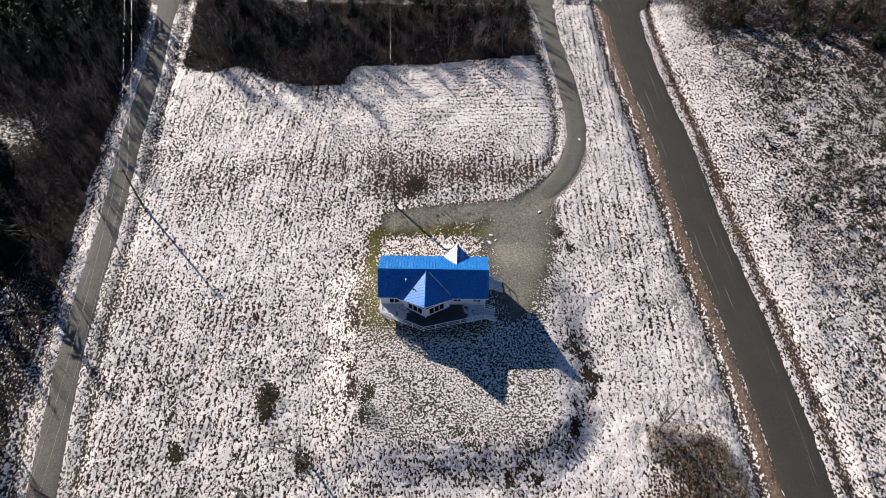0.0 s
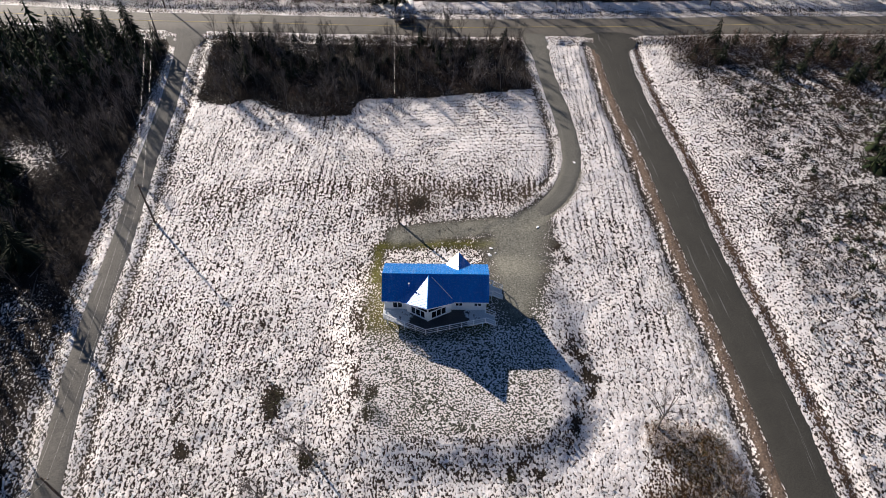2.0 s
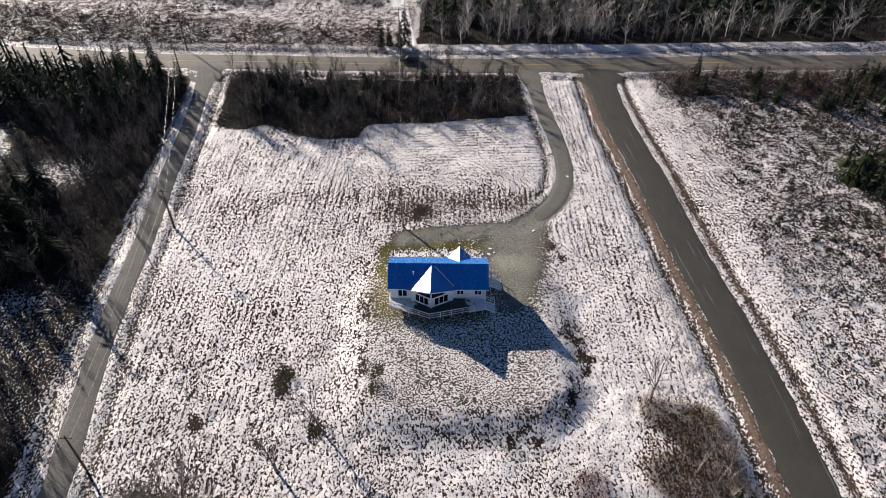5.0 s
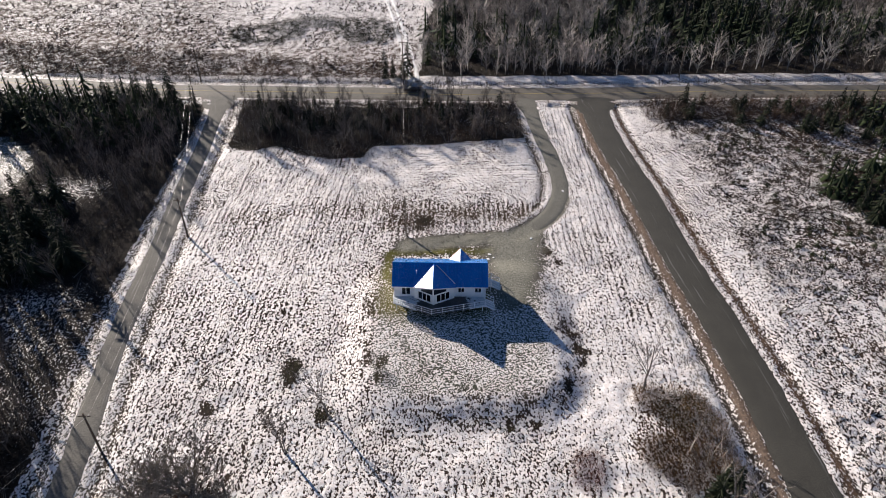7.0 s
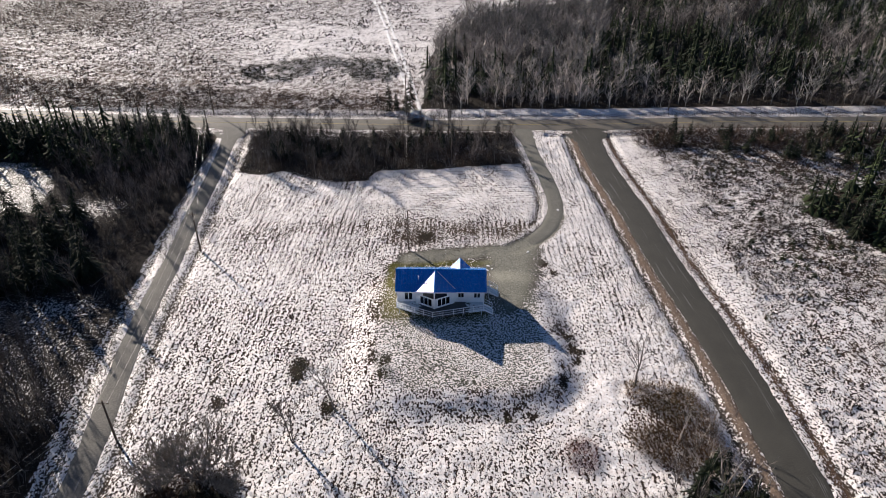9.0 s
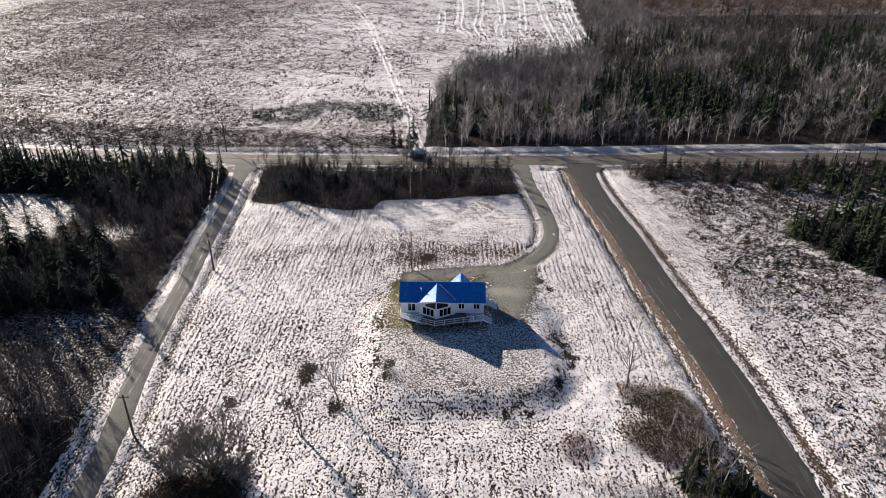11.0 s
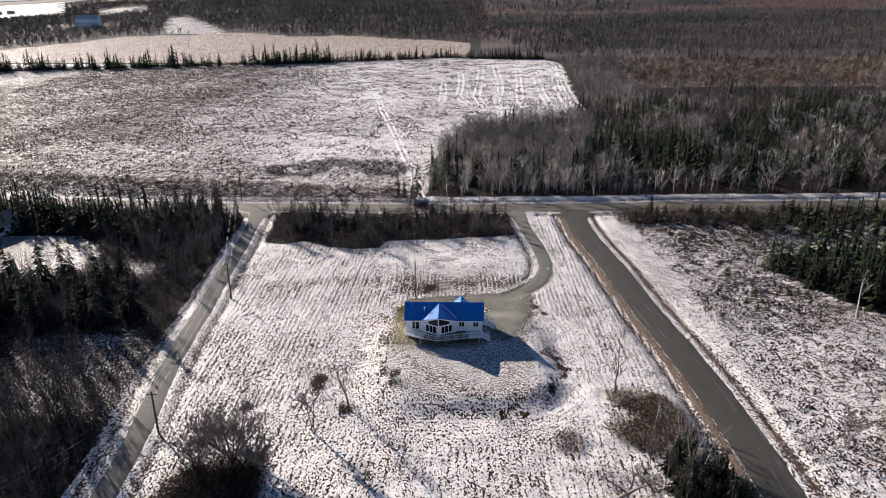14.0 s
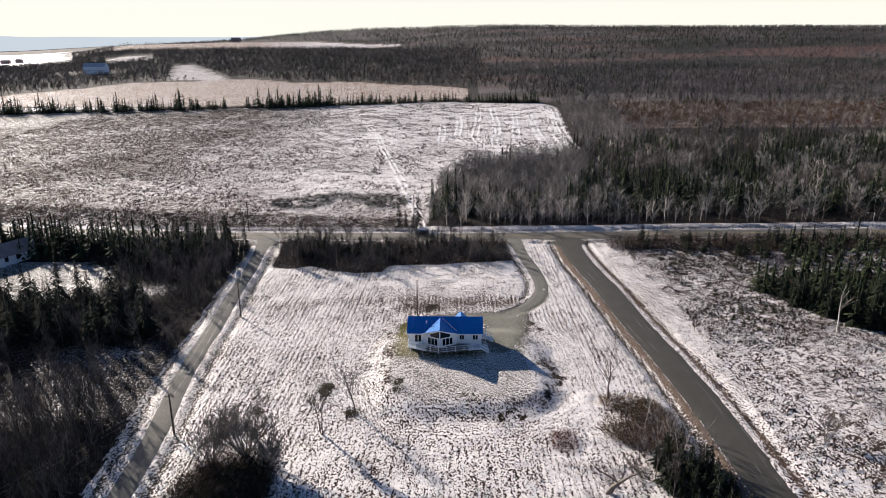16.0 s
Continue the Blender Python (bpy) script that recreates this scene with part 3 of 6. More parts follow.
    for bx, by, br in ((-21.0, -14.6, 1.5), (-20.6, -16.4, 1.2), (-33.0, -17.6, 0.8), (-31.4, -21.6, 0.8), (-8.4, -14.8, 1.0), (-8.0, -17.2, 1.1), (-15.6, -22.8, 1.1), (-3.2, 20.4, 1.6), (18.6, 10.6, 0.9), (19.0, 8.2, 0.8), (19.4, -9.4, 0.9), (19.9, -12.2, 1.0), (20.0, -14.6, 0.8), (9.0, -25.4, 0.9), (11.9, -24.6, 0.7), (17.4, -19.0, 1.0)):
        blend(0.9 * sstep(1.5, 0.5, np.hypot((wx - bx) * 1.2, (wy - by) * 0.9) / br), (0.036, 0.028, 0.02), -0.35, 0.5)
    hedge_foot = inside(wx, wy, [(26, -22), (34.5, -20.5), (37.5, -30), (39, -52), (32, -52), (31, -36), (25, -31), (24, -27)])
    blend(hedge_foot * 0.6, (0.075, 0.045, 0.027), 0.26, 0.3)
    # dark soil under the thicket, part of it the thicket's painted shade
    west_foot = inside(wx, wy, [(-38, -39), (-34, -36), (-27, -36.5), (-24.5, -41), (-25, -52), (-39, -52)])
    blend(west_foot * 0.85, (0.04, 0.03, 0.02), 0.1, 0.2)
    gravel = np.maximum((1 - sstep(0.0, 1.6, np.abs(away(x, y, [(12, 15.5), (3, 14.6), (-6, 13.4)])[0]) - 1.0)), pad_soft)
    gravel = np.maximum(gravel, 1 - sstep(0.0, 0.9, np.abs(away(x, y, [(22.8, 26.5), (21.5, 23.2), (19.6, 20.5), (15.5, 17.0), (12.0, 15.4)])[0]) - 1.6))
    blend(gravel * 0.97, np.array((0.215, 0.21, 0.175)), -0.7, 0.0)
    # road sides
    blend(1.1 * np.exp(-((dr + 3.75) / 0.75) ** 4) * (am > 5), (0.17, 0.125, 0.095), -0.3, 0)
    blend(np.exp(-((dr + 5.35) / 0.35) ** 2) * (am > 5), (0.04, 0.035, 0.03), -0.5, 0)
    blend(np.exp(-((dr - 4.7) / 0.6) ** 2) * (am > 5), (0.20, 0.125, 0.08), -0.15, 0)
    blend(np.exp(-((dr - 3.3) / 0.35) ** 2) * (am > 5), None, 0.65, 0)
    blend(np.exp(-((ar - 5.3) / 0.45) ** 2) * (am > 5) * 0.5, (0.06, 0.05, 0.04), 0.18, 0)
    blend(((dr < -6.2) & (dr > -9.0) & (y < 4) & (y > -34)) * 1.0, (0.30, 0.27, 0.24), 0.62, 0.7)
    blend(np.exp(-((ag - 2.6) / 0.7) ** 2), (0.16, 0.145, 0.12), 0.62, 0)
    blend(np.exp(-((ag - 3.9) / 0.6) ** 2) * 0.85, (0.07, 0.055, 0.042), 0.2, 0)
    blend(np.exp(-((am - 4.6) / 0.8) ** 2), (0.15, 0.12, 0.09), 0.5, 0)
    blend(np.exp(-((am - 6.4) / 1.0) ** 2) * (y > LINES["main"][:, 1].min()), (0.05, 0.04, 0.03), 0.50, 0)
    blend(np.exp(-((ad - 2.6) / 0.7) ** 2) * (y > 17), (0.10, 0.085, 0.065), 0.72, 0)
    blend(np.exp(-((dd + 3.3) / 0.6) ** 2) * (y > 24) * 0.9, (0.06, 0.05, 0.04), 0.15, 0)
    coarse = np.full(x.shape, 0.7)
    coarse = np.where(far_field, 3.0 + 1.2 * sstep(150, 320, y), coarse)
    coarse = np.where(field2 | far_opening(x, y), 4.0, coarse)
    coarse = coarse * (1 - lawn) + 0.25 * lawn
    coarse = np.where((x > 46) & (y < 66) & (x < 262), 0.9 + 1.9 * fringe, coarse)
    coarse = coarse * (1 - gravel) + 0.08 * gravel
    across, along = x - 0.055 * y * sstep(-46, -25, x) * (1 - sstep(-8, 8, x)) + 0.5 * (n1 - 0.5), y
    across, along = np.where(far_field, x * 0.55, across), np.where(far_field, y * 1.5, along)
    ring = 1 - sstep(9.0, 9.8, yd + 1.2 * (n1 - 0.5))
    across = across * (1 - ring) + (yd + 0.9 * (n1 - 0.5)) * ring
    along = along * (1 - ring) + (np.arctan2(y + 8.5, x - 3) * 16) * ring
    strength = strength * (1 - 0.5 * ring)
    upper = sstep(27, 33, y) * sstep(-18, -6, x) * (1 - sstep(21, 23, x))
    across, along = across * (1 - upper) + y * upper, along * (1 - upper) + x * upper
    b = Build()
    nx, ny = len(xs), len(ys)
    idx = np.arange(nx * ny).reshape(ny, nx)
    faces = np.stack([idx[:-1, :-1], idx[:-1, 1:], idx[1:, 1:], idx[1:, :-1]], -1).reshape(-1, 4)
    me = bpy.data.meshes.new("ground")
    me.vertices.add(nx * ny)
    me.vertices.foreach_set("co", np.stack([x, y, z], -1).astype(np.float32).ravel())
    me.loops.add(faces.size)
    me.loops.foreach_set("vertex_index", faces.astype(np.int32).ravel())
    me.polygons.add(len(faces))
    me.polygons.foreach_set("loop_start", (np.arange(len(faces)) * 4).astype(np.int32))
    me.polygons.foreach_set("use_smooth", np.ones(len(faces), bool))
    me.update(calc_edges=True)
    rgba = np.concatenate([soil, np.ones(x.shape + (1,))], -1)
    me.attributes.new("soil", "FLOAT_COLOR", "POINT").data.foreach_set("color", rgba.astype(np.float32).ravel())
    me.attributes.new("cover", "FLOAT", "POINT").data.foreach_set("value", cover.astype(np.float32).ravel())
    me.attributes.new("coarse", "FLOAT", "POINT").data.foreach_set("value", coarse.astype(np.float32).ravel())
    me.attributes.new("rows", "FLOAT_VECTOR", "POINT").data.foreach_set("vector", np.stack([across, along, strength], -1).astype(np.float32).ravel())
    me.materials.append(GROUND)
    return tagged(new("ground", me), "open land of brown stubble under thin patchy snow", "ground", kind="structure")


ground()


def ribbon(name, line, half, lift, material, label, ragged=0.25, step=1.0, flare=0.0, category="road", tail=0.0):
    p, s = resample(line, step)
    d = np.gradient(p, axis=0)
    d /= np.hypot(*d.T)[:, None]
    nrm = np.stack([-d[:, 1], d[:, 0]], 1)
    cols = np.linspace(-1, 1, 9)
    b, uvs = Build(), []
    for i in range(len(p)):
        wide = flare * math.exp(-((s[i] - 3.0) / 5.0) ** 2) if s[i] > 3 else flare
        w0 = half + wide + ragged * (fnoise(np.array([s[i]]), np.array([half]), 0.35, 3)[0] - 0.5) * 2
        w1 = half + wide + ragged * (fnoise(np.array([s[i]]), np.array([half + 40]), 0.35, 3)[0] - 0.5) * 2
        for c in cols:
            q = p[i] + nrm[i] * c * (w1 if c > 0 else w0)
            sunk = 0.5 * max(0.0, 1 - (s[-1] - s[i]) / tail) if tail else 0.0
            b.v.append((q[0], q[1], lift - 0.11 * abs(c) ** 5 - sunk))
            uvs.append((c * half, s[i]))
    v = np.array(b.v)
    v[:, 2] += land(v[:, 0], v[:, 1])
    b.v = [tuple(q) for q in v]
    k = len(cols)
    b.f = [(i * k + j + 1, i * k + j, (i + 1) * k + j, (i + 1) * k + j + 1) for i in range(len(p) - 1) for j in range(k - 1)]
    me = b.mesh(name, material, True)
    uv = me.uv_layers.new(name="UVMap")
    order = np.empty(len(me.loops), np.int32)
    me.loops.foreach_get("vertex_index", order)
    uv.data.foreach_set("uv", np.array(uvs, np.float32)[order].ravel())
    return tagged(new(name, me), label, category, kind="structure")


ribbon("road_main", MAIN_ROAD, 3.5, 0.07, OLD_ASPHALT, "pale old asphalt road with snow along its edges")
ribbon("road_marking", MAIN_ROAD, 0.11, 0.105, plain("worn_yellow_line", (0.42, 0.33, 0.12), 0.8, spread=0.35, scale=0.8), "worn yellow line along the middle of the road", 0.03, category="road marking")
ribbon("road_side", RIGHT_ROAD, 2.95, 0.055, ASPHALT, "dark worn asphalt side road with pale wheel streaks", flare=3.0)
ribbon("road_gravel", GRAVEL_ROAD, 1.75, 0.045, GRAVEL, "grey packed gravel lane with frosted edges", flare=2.6)
ribbon("driveway", DRIVEWAY, 1.65, 0.04, DRIVE, "damp grey gravel driveway curving to the house", 0.3, flare=1.0, tail=7.0)


def wheel_tracks():
    """Snow-filled ruts, two to a track, over the far field."""
    packed = plain("packed_snow", (0.78, 0.765, 0.755), 0.8, spread=0.12, scale=0.8)
    lines = [[(-6.7, 81.5), (-8.4, 95.6), (-13.7, 127), (-19.6, 163), (-28.2, 209), (-38.8, 273), (-55, 335), (-67, 370)],
             [(75, 387), (73, 354), (66, 299), (63, 255), (62, 219), (58, 194)], [(81, 386), (71, 298), (67, 242), (67, 213)],
             [(62, 389), (57, 318), (54, 270), (53, 231), (52, 199)], [(52, 391), (46, 319), (42, 272), (39, 245), (41, 221), (44, 210)],
             [(36, 393), (34, 321), (32, 280), (27, 246), (27, 228), (30, 222)], [(25, 379), (21, 305), (17, 261), (19, 235), (25, 229)],
             [(10, 353), (10, 307), (7, 262), (13, 236)], [(-1, 317), (-1, 277), (-2, 247)]]
    for n, line in enumerate(lines):
        half = 0.5 if n == 0 else 0.6
        p, s = resample(line, 2.0)
        d = np.gradient(p, axis=0)
        d /= np.hypot(*d.T)[:, None]
        for side in (-1, 1):
            q = p + np.stack([-d[:, 1], d[:, 0]], 1) * side * (1.0 if n == 0 else 1.5)
            ribbon("wheel_track", [tuple(v) for v in q], half, 0.10, packed, "pale snow-filled wheel rut across the field", 0.5, 2.0, category="track")


wheel_tracks()


def snow_lump(x, y, wide, seed):
    """A ploughed-up lump of packed snow, ragged and flat."""
    r = np.random.RandomState(seed)
    bm = bmesh.new()
    bmesh.ops.create_icosphere(bm, subdivisions=2, radius=1.0)
    for v in bm.verts:
        k = 0.75 + 0.5 * r.rand()
        v.co = Vector((v.co.x * wide * k, v.co.y * wide * 0.6 * k, max(-0.2, v.co.z) * wide * 0.15 * k))
    me = bpy.data.meshes.new("snow_lump")
    bm.to_mesh(me)
    bm.free()
    me.materials.append(LUMP)
    ob = new("snow_lump", me)
    ob.matrix_basis = pose(x, y, land_at(x, y) + 0.05, 0, 0, r.uniform(0, 180))
    tagged(ob, "lump of white packed snow lying on the gravel", "snow", "snow lumps")


LUMP = plain("packed_snow_lump", (0.85, 0.84, 0.84), 0.7, spread=0.08, scale=3.0)
for n, (x, y, w) in enumerate(((23.6, 29.7, 0.3), (15.9, 14.8, 0.3), (8.4, 10.5, 0.36), (9.0, 9.6, 0.2), (8.1, 9.2, 0.4), (18.6, 16.3, 0.2))):
    snow_lump(x, y, w, n)

# ---- the house ----
RIDGE, EAVE_Z, EAVE_F, EAVE_B, END = 5.48, 3.28, -3.08, 3.55, 7.3
WALL_F, WALL_B, WALL_X, FLOOR = -2.6, 3.05, 7.0, 1.08
EAVE_BZ = 3.52


def holed(b, u0, u1, z0, top, holes, place, thick=0.16):
    """A wall from u0 to u1, with openings (u0, u1, z0, z1); top: its height at u; place: (u, depth, z) to a point."""
    us = sorted({u0, u1, *(h[0] for h in holes), *(h[1] for h in holes)})
    zs = sorted({z0, *(h[2] for h in holes), *(h[3] for h in holes)})

    def open_at(u, z):
        return any(h[0] < u < h[1] and h[2] < z < h[3] for h in holes)

    for a, c in zip(us, us[1:]):
        for k, z in enumerate(zs):
            last = k == len(zs) - 1
            za, zc = (top(a), top(c)) if last else (zs[k + 1], zs[k + 1])
            if open_at((a + c) / 2, (z + min(za, zc)) / 2):
                continue
            for d in (0, thick):
                q = [place(a, d, z), place(c, d, z), place(c, d, zc), place(a, d, za)]
                b.quad(*(q if d == 0 else q[::-1]))
    for h in holes:
        for (ua, za), (ub, zb) in (((h[0], h[2]), (h[1], h[2])), ((h[1], h[2]), (h[1], h[3])), ((h[1], h[3]), (h[0], h[3])), ((h[0], h[3]), (h[0], h[2]))):
            b.quad(place(ua, 0, za), place(ub, 0, zb), place(ub, thick, zb), place(ua, thick, za))
    for u in (u0, u1):
        b.quad(place(u, 0, z0), place(u, thick, z0), place(u, thick, top(u)), place(u, 0, top(u)))
    a, c = u0, u1
    b.quad(place(a, 0, top(a)), place(c, 0, top(c)), place(c, thick, top(c)), place(a, thick, top(a)))
    return b


def window(parent, h, place, panes, label="white framed window with dark glass"):
    """A framed window in the opening h, with that many sashes side by side."""
    u0, u1, z0, z1 = h
    step = (u1 - u0) / panes
    lights = [(u0 + k * step + 0.05, u0 + (k + 1) * step - 0.05, z0 + 0.04, z1 - 0.04) for k in range(panes)]
    fr = holed(Build(), u0 - 0.07, u1 + 0.07, z0 - 0.06, lambda u: z1 + 0.08, lights, lambda u, d, z: place(u, d - 0.05, z), 0.12)
    bm = bmesh.new()
    vs = [bm.verts.new(v) for v in fr.v]
    for f in fr.f:
        bm.faces.new([vs[k] for k in f])
    bmesh.ops.remove_doubles(bm, verts=bm.verts, dist=0.0005)
    me = bpy.data.meshes.new("window")
    bm.to_mesh(me)
    bm.free()
    me.materials.append(WHITE)
    win = part("window", me, WHITE, parent, label)
    sill = Build()
    sill.v = [place(u, d, z) for z in (z0 - 0.11, z0 - 0.062) for d in (-0.1, 0.02) for u in (u0 - 0.1, u1 + 0.1)]
    sill.f = [(0, 2, 3, 1), (4, 5, 7, 6), (0, 1, 5, 4), (2, 6, 7, 3), (0, 4, 6, 2), (1, 3, 7, 5)]
    part("sill", sill, WHITE, win)
    for a, c, za, zc in lights:
        g = Build()
        g.v = [place(u, d, z) for z in (za, zc) for d in (0.02, 0.03) for u in (a, c)]
        g.f = [(0, 2, 3, 1), (4, 5, 7, 6), (0, 1, 5, 4), (2, 6, 7, 3), (0, 4, 6, 2), (1, 3, 7, 5)]
        part("pane", g, GLASS, win)
    return win


def shell(tops, feet, nrm, thick):
    """A closed metal skin: ridge points and eave points station by station, with their lifts."""
    b, n = Build(), len(tops)
    for pts, low in ((tops, False), (feet, False), (tops, True), (feet, True)):
        for p, lift in pts:
            b.v.append(tuple(p + nrm * (-thick if low else lift)))
    for i in range(n - 1):
        b.f.append((i, n + i, n + i + 1, i + 1))
        b.f.append((2 * n + i, 2 * n + i + 1, 3 * n + i + 1, 3 * n + i))
        b.f.append((n + i, 3 * n + i, 3 * n + i + 1, n + i + 1))
        b.f.append((i, i + 1, 2 * n + i + 1, 2 * n + i))
    for i in (0, n - 1):
        b.f.append((i, n + i, 3 * n + i, 2 * n + i))
    return b


def stations(length, pitch=0.42, rib=0.045):
    """Where the sheet bends along its length, rib by rib."""
    n = max(2, round(length / pitch))
    out = [(0.0, 0.0)]
    for i in range(1, n):
        s = i * length / n
        out += [(s - 0.05, 0.0), (s - 0.025, rib), (s + 0.025, rib), (s + 0.05, 0.0)]
    return out + [(length, 0.0)]


def sheet(eave_a, eave_c, ridge_a, ridge_c):
    """Ribbed metal sheet between an eave and a ridge line of the same length."""
    ea, ec, ra, rc = (Vector(p) for p in (eave_a, eave_c, ridge_a, ridge_c))
    nrm = (ec - ea).cross(ra - ea).normalized()
    nrm = -nrm if nrm.z < 0 else nrm
    length = (ec - ea).length
    st = stations(length)
    return shell([(ra.lerp(rc, s / length), k) for s, k in st], [(ea.lerp(ec, s / length), k) for s, k in st], nrm, 0.05)


def prow_sheet(corner, tip, pk):
    """Triangular ribbed sheet: the ridge runs from pk to tip, the ribs fall to the lines that meet at the corner."""
    nrm = (tip - corner).cross(pk - corner).normalized()
    nrm = -nrm if nrm.z < 0 else nrm
    length = (tip - pk).length
    d = (tip - pk) / length
    s0 = (corner - pk).dot(d)
    foot = pk + d * s0
    tops, feet = [], []
    for s, k in stations(length, rib=0.014):
        f = max(0.002, s / s0 if s < s0 else (length - s) / (length - s0))
        tops.append((pk + d * s, k))
        feet.append((pk + d * s + (corner - foot) * f, k))
    return shell(tops, feet, nrm, 0.05)


def house():
    h = thing("house", "white bungalow with ribbed blue metal roof and prow front", "house", pose(0, 0, 0, 0, 0, -1.0))
    low = 0.35
    front = lambda u, d, z: (u, WALL_F + d, z)
    back = lambda u, d, z: (u, WALL_B - d, z)
    flat = lambda u: EAVE_Z - 0.02
    wins = [(-5.85, -4.55, 1.35, 2.85), (2.75, 3.7, 1.85, 2.85), (5.3, 6.3, 1.85, 2.85)]
    for ua, ub, some in ((-WALL_X, -3.9, wins[:1]), (2.12, WALL_X, wins[1:])):
        w = part("wall", holed(Build(), ua, ub, low, flat, some, front), SIDING, h, "pale horizontal siding")
        for q in some:
            window(h, q, front, 2)
    bw = [(-5.5, -4.3, 1.7, 2.8), (-2.2, -1.0, 1.7, 2.8), (5.6, 6.5, 1.1, 3.0)]
    part("wall", holed(Build(), -WALL_X, WALL_X, low, lambda u: EAVE_BZ - 0.02, bw, back), SIDING, h, "pale horizontal siding")
    for q in bw:
        window(h, q, back, 2 if q[1] - q[0] > 1 else 1)
    gable = lambda u: (EAVE_BZ + (RIDGE - EAVE_BZ) * (1 - u / EAVE_B) if u > 0 else EAVE_Z + (RIDGE - EAVE_Z) * (1 - u / EAVE_F)) - 0.12
    for side in (-1, 1):
        end = lambda u, d, z, s=side: (s * (WALL_X - d), u, z)
        holes = [(0.6, 1.55, FLOOR, 3.1)] if side > 0 else [(-0.6, 0.5, 1.7, 2.8)]
        b = Build()
        holed(b, WALL_F, -0.62, low, gable, [], end)
        holed(b, -0.62, 0, low, gable, [], end)
        holed(b, 0, WALL_B, low, gable, [q for q in holes if q[0] > 0.1], end)
        we = part("wall", b, SIDING, h, "pale gable wall")
        if side > 0:
            d = Build()
            d.box(WALL_X - 0.09, WALL_X - 0.03, 0.6, 1.55, FLOOR, 3.1)
            door = part("door", d, WHITE, we, "white side door")
            part("pane", Build().box(WALL_X - 0.03, WALL_X - 0.02, 0.8, 1.35, 2.05, 2.9), GLASS, door)
    # skirting and floor
    part("floor_slab", Build().box(-WALL_X + 0.17, WALL_X - 0.17, WALL_F + 0.17, WALL_B - 0.17, 0.9, FLOOR), DARK, h)
    part("foundation", Build().box(-WALL_X + 0.1, WALL_X - 0.1, WALL_F + 0.1, WALL_B - 0.1, -0.6, low), plain("grey_foundation", (0.22, 0.22, 0.22), 0.9), h, "grey skirting below the walls")
    # main roof
    part("roof_slope", sheet((-END, EAVE_F, EAVE_Z), (END, EAVE_F, EAVE_Z), (-END, 0, RIDGE), (END, 0, RIDGE)), ROOF, h, "front slope of ribbed blue metal")
    part("roof_slope", sheet((-END, EAVE_B, EAVE_BZ), (END, EAVE_B, EAVE_BZ), (-END, 0, RIDGE), (END, 0, RIDGE)), ROOF, h, "rear slope of ribbed blue metal")
    part("ridge_cap", Build().tube([(-END - 0.02, 0, RIDGE + 0.01), (END + 0.02, 0, RIDGE + 0.01)], [0.09, 0.09], 6), ROOF, h)
    fascia = Build().beam((-END, EAVE_F + 0.02, EAVE_Z - 0.13), (END, EAVE_F + 0.02, EAVE_Z - 0.13), 0.03, 0.16)
    part("fascia", fascia, WHITE, h, "white eave board")
    for s in (-1, 1):
        b = Build().beam((s * (END - 0.02), EAVE_F, EAVE_Z - 0.12), (s * (END - 0.02), 0, RIDGE - 0.12), 0.03, 0.16)
        b.beam((s * (END - 0.02), EAVE_B, EAVE_BZ - 0.12), (s * (END - 0.02), 0, RIDGE - 0.12), 0.03, 0.16)
        part("bargeboard", b, WHITE, h)
        part("soffit", Build().box(min(s * WALL_X, s * END) + 0.005, max(s * WALL_X, s * END) - 0.03, EAVE_F, WALL_F, EAVE_Z - 0.09, EAVE_Z - 0.06), WHITE, h)
    # prow: two walls meeting in a point under a gable that reaches forward
    pk, tip = Vector((-0.95, 0.0, 5.46)), Vector((-0.98, -5.6, 5.04))
    gl, gr = Vector((-4.9, -3.1, 3.26)), Vector((2.75, -3.1, 3.26))
    left, right, nose = Vector((-3.95, -3.0, 0)), Vector((2.2, -3.0, 0)), Vector((-0.98, -4.65, 0))
    for k, (a, c, corner, name) in enumerate(((left, nose, gl, "left"), (nose, right, gr, "right"))):
        d = c - a
        n = Vector((-d.y, d.x, 0)).normalized()
        if n.y < 0:
            n = -n
        length = d.length
        lo, hi = 2.98, 4.55
        topf = (lambda u, L=length: lo + (hi - lo) * u / L) if k == 0 else (lambda u, L=length: hi - (hi - lo) * u / L)
        place = lambda u, dep, z, a=a, d=d.normalized(), n=n: tuple(a + d * u + n * dep + Vector((0, 0, z)))
        mid = length / 2 + (0.15 if k == 0 else -0.15)
        hole = (mid - 1.1, mid + 1.1, FLOOR + 0.25, 2.75)
        b = holed(Build(), 0, length, low, topf, [hole], place)
        wb = part("prow_wall", b, SIDING, h, "pale prow wall with tall glazing")
        window(h, hole, place, 3, "three white framed sashes with dark glass")
        # raked glazing over the sashes
        ua, ub = (mid - 0.55, length - 0.12) if k == 0 else (0.12, mid + 0.55)
        g = Build().quad(place(ua, -0.012, 2.95), place(ub, -0.012, 2.95), place(ub, -0.012, max(2.97, topf(ub) - 0.16)), place(ua, -0.012, max(2.97, topf(ua) - 0.16)))
        part("pane", g, plain("dark_glazing", (0.02, 0.022, 0.03), 0.08), wb, "dark raked glazing")
        trim = Build().beam(place(ua, -0.02, 2.93), place(ub, -0.02, 2.93), 0.05, 0.06)
        part("trim", trim, WHITE, wb)
        part("corner_board", Build().beam(place(0.0 if k else length, -0.02, low), place(0.0 if k else length, -0.02, hi - 0.05), 0.12, 0.12, (1, 0, 0)), WHITE, wb)
        side = Build()
        x = left.x if k == 0 else right.x
        side.box(min(x, x + (0.12 if k == 0 else -0.12)), max(x, x + (0.12 if k == 0 else -0.12)), -3.0, WALL_F + 0.02, low, 2.98)
